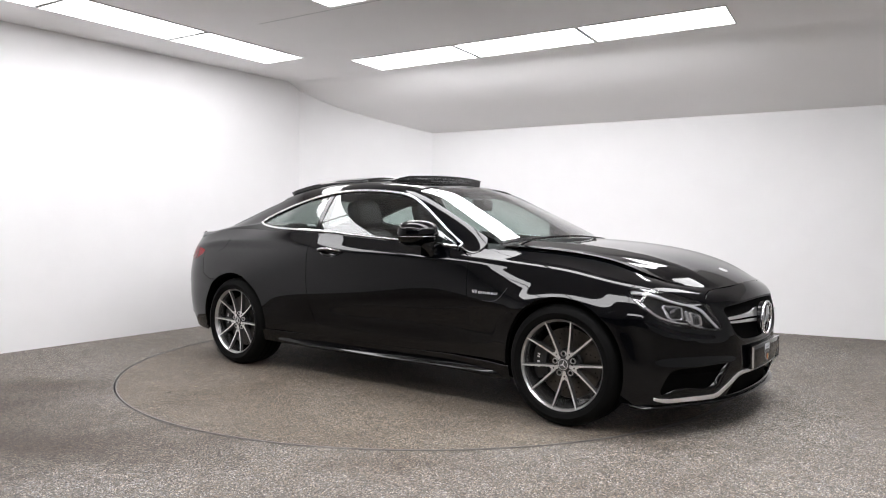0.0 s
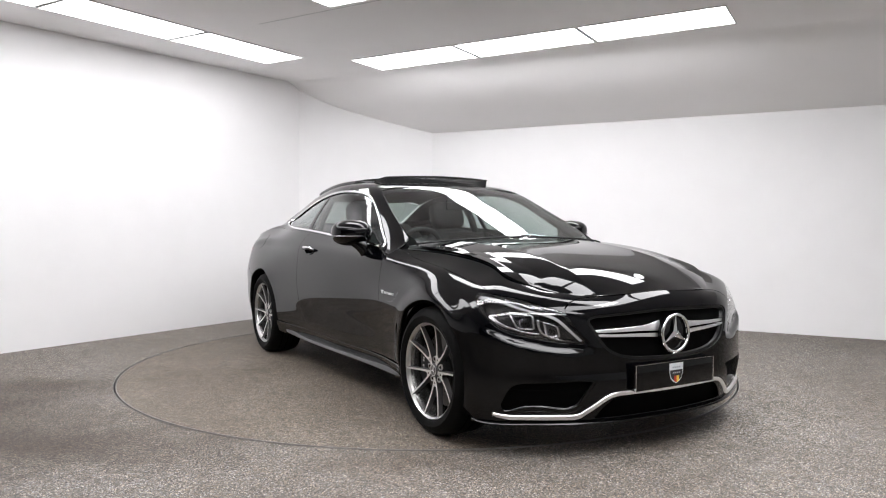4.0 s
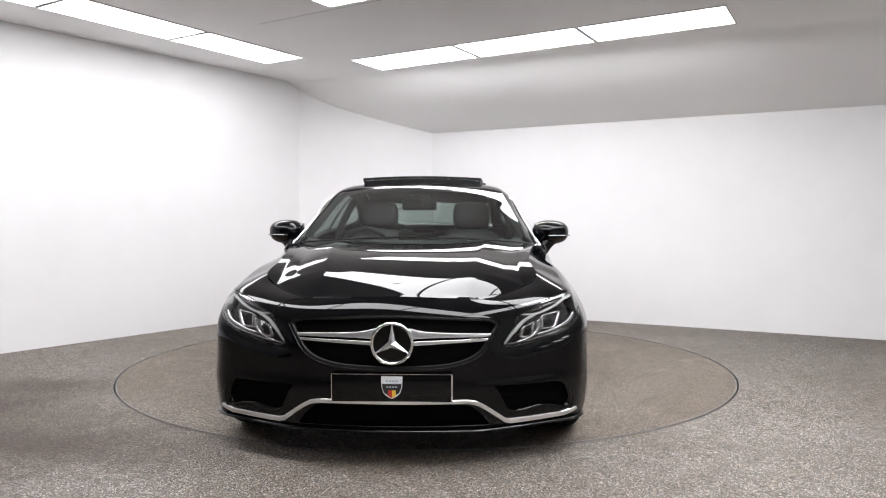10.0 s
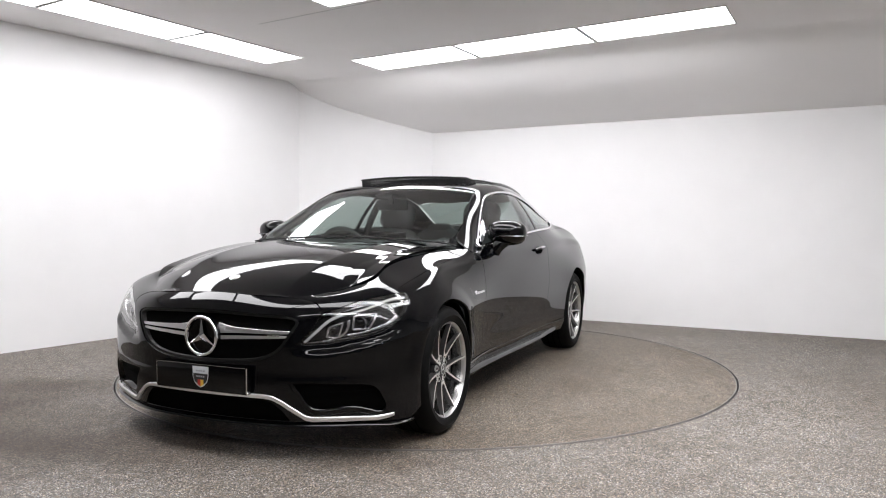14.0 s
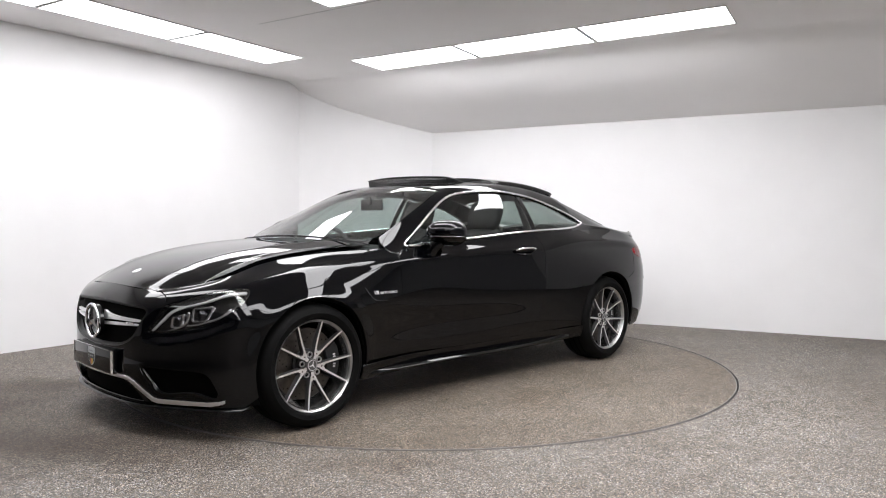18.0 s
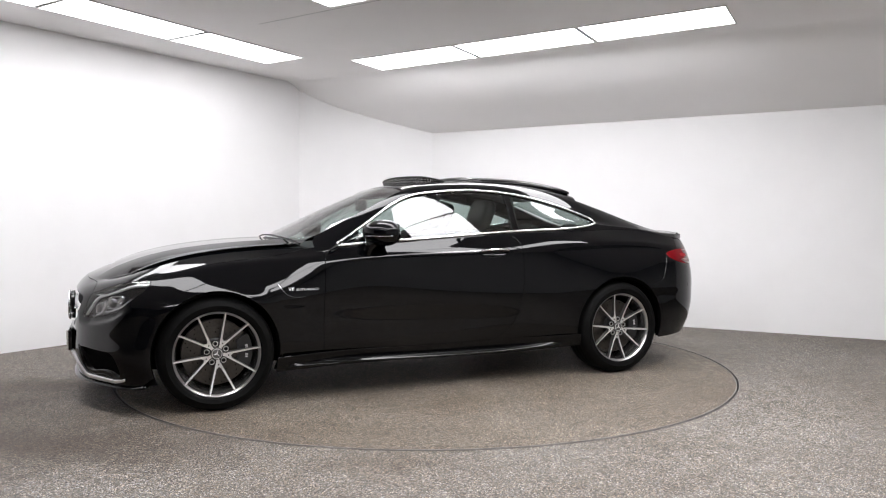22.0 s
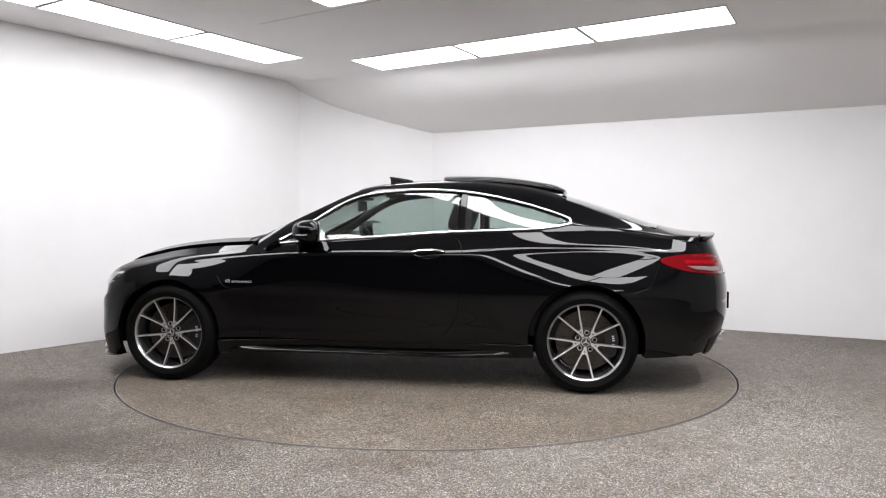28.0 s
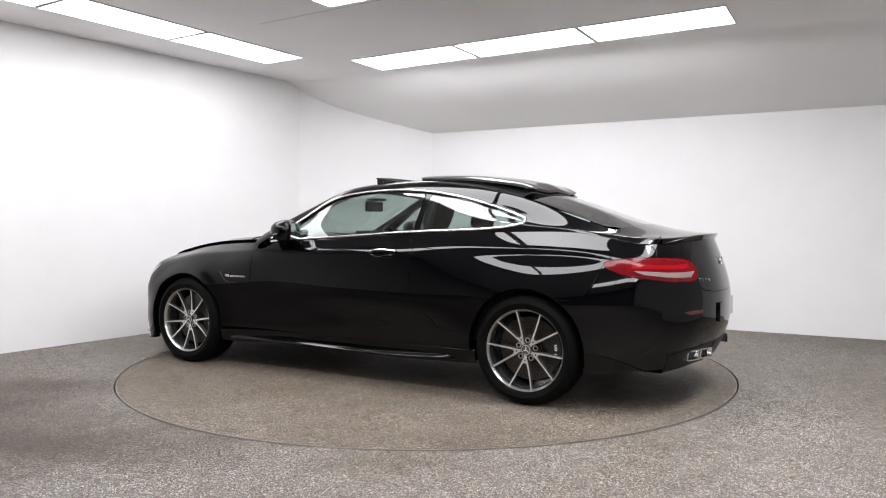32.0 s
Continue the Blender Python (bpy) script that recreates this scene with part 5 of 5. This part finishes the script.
# spoiler lip along the boot's edge
bm = bmesh.new()
prev = None
ps = np.linspace(5.13, 2 * P_END - 5.13, 49)
base = ring(np.stack([ps, np.full(49, .872)], 1))
out = normals_of(ring, np.stack([ps, np.full(49, .6)], 1), 1)
for i, (q, n) in enumerate(zip(base, out)):
    n = Vector((n[0], n[1], 0)).normalized()
    k = 1 - abs(i - 24) / 24
    e = min(1, k * 3.0) ** .8
    q = Vector(q)
    up = Vector((0, 0, 1))
    sec = [q - n * (.03 + .07 * e) + up * .010 * e, q - n * .045 + up * .016 * e, q + n * .012 * e + up * .030 * e, q + n * .022 * e + up * .026 * e, q + n * .006 * e - up * .006, q - n * .05 - up * .012]
    sec = [bm.verts.new(v) for v in sec]
    if prev:
        for k2 in range(6):
            bm.faces.new((prev[k2], prev[(k2 + 1) % 6], sec[(k2 + 1) % 6], sec[k2]))
    else:
        bm.faces.new(sec)
    prev = sec
bm.faces.new(prev[::-1])
part("spoiler_lip", bm, GLOSS_BLACK, car, "black boot spoiler lip", smooth=50)
bm = bmesh.new()
box(bm, -2.434, -2.408, -.262, .262, .50, .615, .003)
rp = part("rear_plate", bm, GLOSS_BLACK, car, "black display plate")
bm = bmesh.new()
prism(bm, [(a, b) for a, b in SHIELD], 0, .002, lambda a, b, d: Vector((-2.435 - d, -a, .558 + b)))
part("plate_shield", bm, mat("shield_silver", (.6, .62, .65), .35), rp, smooth=0)
bm = bmesh.new()
emblem(bm, .042, .006, Matrix.Translation(Vector(ring([(P_END, .68)])[0]) + Vector((-.004, 0, 0))) @ Matrix.Rotation(radians(-90), 4, "Y") @ Matrix.Rotation(radians(90), 4, "Z"), .0035, 40)
part("boot_emblem", bm, CHROME, tailgate, "silver ring emblem")
bm = bmesh.new()
for k in range(4):
    q0 = ring([(5.425 + .040 * k, .568)])[0]
    box(bm, q0[0] - .004, q0[0] + .004, q0[1] - .011, q0[1] + .011, q0[2] - .009, q0[2] + .009, .001)
part("boot_badge", bm, CHROME, tailgate, "small silver badge bars", smooth=0)
for p in (4.99, 2 * P_END - 4.99):
    q = np.array([(p, .40)])
    c3, nn = ring(q)[0], normals_of(ring, q, 1)[0]
    bm = bmesh.new()
    m = Matrix.Translation(Vector(c3)) @ Vector(nn).to_track_quat("Z", "Y").to_matrix().to_4x4()
    lathe(bm, [(.0005, .0015), (.0085, .0012), (.0095, -.002)], 16, "z", m)
    part("parking_sensor", bm, PAINT, car)


# ================= the car: trim =================
for s in (1, -1):
    # door mirror
    mir = new("door_mirror")
    mir.parent = car
    mir.location = (.425, s * .903, 1.033)
    mir.rotation_euler = (0, 0, s * radians(20))
    bm = bmesh.new()
    bmesh.ops.create_uvsphere(bm, u_segments=36, v_segments=20, radius=1)
    for v in bm.verts:
        c = v.co.copy()
        for i in range(3):
            c[i] = math.copysign(abs(c[i]) ** .80, c[i])
        x = c.x * .092
        if x < -.062:
            x = -.062 + (x + .062) * .25
        taper = 1 - .16 * (c.x + .3) * (c.x > -.3)
        v.co = (x * 1.08, s * (c.y * .132 * taper - .008 * c.x), c.z * .084 * taper + .004 * c.x)
    shell = part("mirror_shell", bm, PAINT, mir, "gloss black mirror shell", smooth=60)
    bm = bmesh.new()
    box(bm, -.0800, -.0735, -.094, .094, -.058, .058, .002)
    part("mirror_glass", bm, mat("mirror_glass", (.8, .82, .82), .01, 1.0), mir, smooth=20)
    bm = bmesh.new()
    pts = [(.0985 * math.cos(a) * .985, s * .1320 * math.sin(a), -.020) for a in np.linspace(-.5, 1.5, 14)]
    tube(bm, pts, .003, 6)
    part("indicator_strip", bm, LAMP_METAL, mir, "clear side indicator strip")
    bm = bmesh.new()
    tube(bm, [(.035, s * -.02, -.05), (.045, s * -.05, -.075), (.045, s * -.072, -.105), (.045, s * -.088, -.135)], [.042, .040, .038, .036], 14, squash=.5, up=(1, 0, 0))
    part("mirror_foot", bm, GLOSS_BLACK, mir)

    # door handle in its cup
    H = HANDLE if s > 0 else flip(HANDLE)
    sheet("handle_cup", lambda q: ring(q) - normals_of(ring, q, 1) * (.026 * np.clip(1 - (((np.abs(q[:, 0]) - 3.257) / .098) ** 2 + ((q[:, 1] - .628) / .036) ** 2), 0, 1) ** .5)[:, None], [H], PAINT, doors[0 if s > 0 else 1], .012, flange=0)
    hp = [(3.152, .634), (3.20, .640), (3.26, .641), (3.32, .641), (3.368, .638)]
    P = ring([(q[0] * s, q[1]) for q in hp])
    N = normals_of(ring, np.array([(q[0] * s, q[1]) for q in hp]), 1)
    out = [.006, .022, .028, .024, .008]
    bm = bmesh.new()
    tube(bm, [Vector(a + n * o) for a, n, o in zip(P, N, out)], [.011, .014, .014, .014, .011], 12, squash=.75, up=(0, 1, 0))
    h = part("door_handle", bm, PAINT, doors[0 if s > 0 else 1], "black handle with a chrome strip", smooth=60)
    bm = bmesh.new()
    tube(bm, [Vector(a + n * (o + .008) + np.array([0, 0, .003])) for a, n, o in zip(P, N, out)], [.004, .0065, .0065, .0065, .004], 8, squash=1.0)
    part("handle_strip", bm, CHROME, h)

    # sills
    sill = [(p, .084) for p in np.linspace(1.80, 3.95, 40)] + [(p, .0) for p in np.linspace(3.95, 1.80, 40)]
    sheet("sill_panel", ring, [sill if s > 0 else flip(sill)], PAINT, car, .03, flange=.02)
    sw = ring_sweep("side_skirt", 1.86 if s > 0 else -3.82, 3.82 if s > 0 else -1.86, .018, [(-.04, .040), (.004, .034), (.022, .024), (.046, .010), (.050, .004), (.046, -.002), (.02, -.012), (-.04, -.016)], GLOSS_BLACK, car, 60, "black side skirt blade", .5)

    # badge on the wing, and a grey strip painting the glint on its vent's edge
    cu = bpy.data.curves.new("badge_text", "FONT")
    cu.body, cu.size, cu.extrude = "V8 BITURBO", .030, .0012
    cu.space_character = 1.05
    tmp = bpy.data.objects.new("badge_text", cu)
    scene.collection.objects.link(tmp)
    bpy.context.view_layer.update()
    me = bpy.data.meshes.new_from_object(tmp.evaluated_get(bpy.context.evaluated_depsgraph_get()))
    bpy.data.objects.remove(tmp)
    xs_ = [v.co.x for v in me.vertices]
    wide = max(xs_) - min(xs_)
    x0 = 1.008 if s > 0 else .822
    for v in me.vertices:
        big = v.co.x < wide * .22
        tx = v.co.x * .185 / wide
        xx = x0 - tx if s > 0 else x0 + tx
        zz = .686 + v.co.y * (1.0 if big else .62)
        p, vv = float(np.interp(-xx, -_pc[:, 0], _pp)), 0
        v.co = (xx, v.co.z, zz)
    co = np.array([v.co for v in me.vertices])
    q = np.array(at_side([(a, b) for a, _, b in co])) * [s, 1]
    P, N = ring(q), normals_of(ring, q, 1)
    P = P + N * (.003 + co[:, 1])[:, None]
    for v, c in zip(me.vertices, P):
        v.co = c
    me.materials.clear()
    me.materials.append(BADGE)
    ob = new("wing_badge", me)
    ob.parent = car
    ob["label"] = "silver V8 BITURBO lettering on the wing"
    for rows in ([(1.066, .728), (1.04, .690), (.997, .655), (.90, .648)],):
        b = at_side(rows)
        lp = band(b, .0022, .001, 20)
        sheet("vent_glint", ring, [lp if s > 0 else flip(lp)], LAMP_METAL, car, .012, lift=.0006, flange=.003, label="thin grey strip standing for the glint on a vent edge")

# ---- sunroof ----
bm = bmesh.new()


def lifted(uv):
    q = top(uv)
    k = np.clip((-.44 - q[:, 0]) / .95, 0, 1)
    q[:, 2] += .036 + .020 * k - .020 * np.clip((np.abs(q[:, 1]) - .2) / .27, 0, 1) ** 2 - .03 * np.clip((-1.2 - q[:, 0]) / .12, 0, 1) ** 2
    return q


pan = [(-.44, .43), (-.43, .2), (-.43, -.2), (-.44, -.43), (-.47, -.465), (-.9, -.47), (-1.25, -.455), (-1.29, -.40), (-1.31, -.2), (-1.31, .2), (-1.29, .40), (-1.25, .455), (-.9, .47), (-.47, .465)]
sheet("sunroof_panel", lifted, [pan], GLOSS_BLACK, car, .03, flange=.026, label="raised gloss black sunroof glass slid back", round_edge=.006)
for s in (1, -1):
    for x in (-.55, -1.16):
        bm = bmesh.new()
        q = top(np.array([(x, s * .40)]))[0]
        box(bm, x - .04, x + .04, q[1] - .012, q[1] + .012, q[2] - .02, q[2] + .012)
        part("sunroof_arm", bm, SATIN_BLACK, car, "black sunroof lifting arm", smooth=0)
bm = bmesh.new()
y_ = np.linspace(-.43, .43, 17)
bar = [(.012 - .06 * (y / .43) ** 2, y, 1.432 - .012 * (y / .43) ** 2) for y in y_]
bar = [(-.21, -.44, 1.392), (-.12, -.44, 1.410)] + bar + [(-.12, .44, 1.410), (-.21, .44, 1.392)]
tube(bm, bar, .010, 8, squash=.6)
defl = part("wind_deflector", bm, SATIN_BLACK, car, "black mesh wind deflector raised at the sunroof")
verts, faces = [], []
for i, (x, y, z) in enumerate(bar):
    q = top(np.array([(min(x + .01, .02), y)]))[0]
    for t in (0, 1):
        verts.append((x, y, z * (1 - t) + (q[2] - .01) * t))
bm = bmesh.new()
for i in range(len(bar) - 1):
    a, b = Vector(verts[2 * i]), Vector(verts[2 * i + 2])
    c, d = Vector(verts[2 * i + 1]), Vector(verts[2 * i + 3])
    for k in range(6):
        u0, u1 = k / 6, (k + .88) / 6
        f = [bm.verts.new(v) for v in (a.lerp(b, u0), a.lerp(b, u1), c.lerp(d, u1), c.lerp(d, u0))]
        bm.faces.new(f)
    for k in range(3):
        u0, u1 = k / 3 + .05, k / 3 + .16
        f = [bm.verts.new(v) for v in (a.lerp(c, u0), b.lerp(d, u0), b.lerp(d, u1), a.lerp(c, u1))]
        bm.faces.new(f)
tagged(part("deflector_net", bm, SATIN_BLACK, defl, smooth=0), kind="stuff")

# cowl and wipers
cowl = [(1.04, 0), (1.02, .3), (.97, .44), (.90, .50), (.82, .50), (.82, .47), (.86, .44), (.92, .25), (.935, 0)]
sheet("cowl", lambda q: top(q) - [0, 0, .016], [cowl + [(x, -w) for x, w in cowl[::-1] if w > 0]], SATIN_BLACK, car, .04, flange=0, label="black plastic cowl under the windscreen")
for y0, y1 in ((-.52, .02), (.05, .55)):
    bm = bmesh.new()
    pts = [top(np.array([(.955 - .22 * abs(y) ** 2 * .9, y)]))[0] + np.array([0.004, 0, .010]) for y in np.linspace(y0, y1, 10)]
    tube(bm, [Vector(p) for p in pts], .006, 6)
    part("wiper", bm, SATIN_BLACK, car, "black wiper blade")

# fuel flap on the right quarter
flap = [tuple(q) for q in np.array(curve2(at_side([(-1.62, .985), (-1.60, .93), (-1.66, .875), (-1.74, .868), (-1.80, .885), (-1.80, .955), (-1.78, .985), (-1.70, .99)]), 40, True))]
sheet("fuel_flap", ring, [flip(flap)], PAINT, car, .015, lift=.0016, flange=.006)


# ================= the car: inside and underneath =================
bm = bmesh.new()
box(bm, -2.15, 2.0, -.53, .53, .20, .24, .01)
box(bm, -1.0, 1.0, -.80, .80, .20, .24, .01)
part("floor_pan", bm, MATT_BLACK, car, "dark car underbody")
bm = bmesh.new()
sec = [(.30, .70), (.32, .86), (.36, .925), (.46, .945), (.62, .952), (.80, .940), (.88, .90), (.88, .70)]
prev = None
for y in np.linspace(-.70, .70, 15):
    k = .03 * (abs(y) / .7) ** 3
    bump = .018 * math.exp(-((y + .37) / .16) ** 2)
    cur = [bm.verts.new((x - k, y, z + (bump if z > .9 and x < .6 else 0) - k * .6)) for x, z in sec]
    if prev:
        for i in range(len(sec) - 1):
            bm.faces.new((prev[i], prev[i + 1], cur[i + 1], cur[i]))
    prev = cur
part("dashboard", bm, DASH, car, "dark grey dashboard", smooth=45)
bm = bmesh.new()
box(bm, .33, .36, -.14, .14, .93, 1.03, .006)
part("centre_screen", bm, GLOSS_BLACK, car)
st = Matrix.Translation((.30, -.37, .885)) @ Matrix.Rotation(radians(-66), 4, "Y")
bm = bmesh.new()
tube(bm, [st @ Vector((.185 * math.cos(a), .185 * math.sin(a), 0)) for a in np.linspace(0, 2 * math.pi, 36, endpoint=False)], .016, 10, True, up=tuple(st.to_3x3() @ Vector((0, 0, 1))))
sw = part("steering_wheel", bm, LEATHER, car, "black leather steering wheel", smooth=60)
bm = bmesh.new()
box(bm, -.06, .06, -.07, .07, -.02, .02, .012, st)
for a in (0, math.pi, -math.pi / 2):
    tube(bm, [st @ Vector((.05 * math.sin(a), .05 * math.cos(a), 0)), st @ Vector((.178 * math.sin(a), .178 * math.cos(a), 0))], .014, 8, squash=.5)
part("wheel_hub", bm, SATIN_BLACK, sw)


def soft_block(bm, sx, sy, sz, m, e=.55):
    """A cushion: a sphere squared off."""
    r = bmesh.ops.create_uvsphere(bm, u_segments=20, v_segments=12, radius=1)
    for v in r["verts"]:
        c = [math.copysign(abs(a) ** e, a) for a in v.co]
        v.co = m @ Vector((c[0] * sx, c[1] * sy, c[2] * sz))


def car_seat(x, y, rear=False):
    seat = new("seat" if not rear else "rear_seat")
    seat.parent = car
    seat.location = (x, y, .24)
    bm = bmesh.new()
    soft_block(bm, .27, .25, .09, Matrix.Translation((.12, 0, .17)))
    for s in (-1, 1):
        soft_block(bm, .26, .05, .10, Matrix.Translation((.12, s * .22, .20)))
    part("cushion", bm, LEATHER, seat, smooth=60)
    lean = Matrix.Translation((-.16, 0, .20)) @ Matrix.Rotation(radians(-20), 4, "Y")
    bm = bmesh.new()
    soft_block(bm, .075, .255, .34, lean @ Matrix.Translation((0, 0, .30)))
    for s in (-1, 1):
        soft_block(bm, .085, .055, .28, lean @ Matrix.Translation((.03, s * .235, .27)))
    part("backrest", bm, LEATHER, seat, smooth=60)
    bm = bmesh.new()
    top_z = .755 if not rear else .60
    soft_block(bm, .055, .150 if not rear else .125, .115 if not rear else .08, lean @ Matrix.Translation((.0, 0, top_z)))
    part("headrest", bm, LEATHER, seat, smooth=60)
    return seat


car_seat(-.12, .37)
car_seat(-.12, -.37)
car_seat(-.98, .34, True)
car_seat(-.98, -.34, True)
bm = bmesh.new()
box(bm, -1.85, -1.28, -.60, .60, .93, .96, .01)
part("parcel_shelf", bm, DASH, car)
bm = bmesh.new()
box(bm, .265, .285, -.122, .122, 1.182, 1.262, .014)
box(bm, .285, .31, -.018, .018, 1.225, 1.292, .008)
part("rear_view_mirror", bm, SATIN_BLACK, car, "black rear-view mirror")
bm = bmesh.new()
box(bm, .20, .30, -.07, .07, 1.268, 1.288, .006)
part("sensor_housing", bm, SATIN_BLACK, car)
hl = [(.16, .50), (.0, .50), (-.6, .50), (-1.25, .50), (-1.25, -.50), (.16, -.50)]
sheet("headliner", lambda q: top(q) - [0, 0, .035], [hl, [(.0, -.41), (.0, .41), (-.41, .41), (-.41, -.41)]], DASH, car, .06, flange=0, label="dark headlining")
for s in (1, -1):
    bm = bmesh.new()
    tube(bm, [Vector(top(np.array([(x, s * .585)]))[0]) - Vector((0, s * .03, .02)) for x in np.linspace(.80, -.2, 12)], .028, 8)
    part("pillar_lining", bm, DASH, car)
    bm = bmesh.new()
    prism(bm, [(.70, .35), (.70, .90), (-1.3, .98), (-1.3, .35)], s * .765, s * .785, lambda a, b, d: Vector((a, d, b)))
    part("door_lining", bm, LEATHER, car, smooth=0)
    bm = bmesh.new()
    tube(bm, [(-.635, s * .74, .95), (-.64, s * .68, 1.12), (-.65, s * .60, 1.27)], .030, 8)
    part("pillar_lining", bm, DASH, car)


# ---- dry leaf fragments lying on the turntable ----
LEAF = grainy(mat("dry_leaf_brown", (0.03, 0.022, 0.014), 0.8), 200, 0.3)
leaves = []
for k, (lx, ly, size, deg) in enumerate(((.786, .976, .016, 20), (-.657, -1.847, .018, 75), (-.46, -1.792, .014, 140))):
    bm = bmesh.new()
    outline = [(1.0, 0), (.45, .42), (-.3, .5), (-.8, .2), (-1.0, -.1), (-.5, -.45), (.3, -.38)]
    vs = [bm.verts.new((a * size, b * size, .001 + .35 * size * (a * a * .5 + .4 * b))) for a, b in outline]
    mid = bm.verts.new((0, 0, .001))
    low = [bm.verts.new(v.co - Vector((0, 0, .0006))) for v in vs]
    for i in range(7):
        bm.faces.new((mid, vs[i], vs[(i + 1) % 7]))
        bm.faces.new((vs[i], low[i], low[(i + 1) % 7], vs[(i + 1) % 7]))
    bm.faces.new(low[::-1])
    for v in bm.verts:
        v.co.z += .35 * size * .18
    leaf = part("leaf_fragment", bm, LEAF, None, smooth=30)
    tagged(leaf, "small curled brown dry leaf lying on the turntable", "leaf", "leaf fragments")
    leaves.append((leaf, lx, ly, deg))


tagged(car, "gloss black two-door coupe on a turntable, sunroof open", "car")


def motions():
    rows, disc = [], []
    for t in range(0, 33):
        a = turn(t)
        c, s = math.cos(radians(a)), math.sin(radians(a))
        rows.append((t, pose(TT[0] + c * CAR_OFF[0] - s * CAR_OFF[1], TT[1] + s * CAR_OFF[0] + c * CAR_OFF[1], 0, 0, 0, a)))
        disc.append((t, pose(TT_MID[0], TT_MID[1], 0, 0, 0, a)))
    walk(car, rows)
    walk(turntable, disc)
    for leaf, lx, ly, deg in leaves:
        path = []
        for t in range(0, 33):
            a = turn(t)
            c, s = math.cos(radians(a)), math.sin(radians(a))
            path.append((t, pose(TT_MID[0] + c * lx - s * ly, TT_MID[1] + s * lx + c * ly, 0, 0, 0, a + deg)))
        walk(leaf, path)


motions()
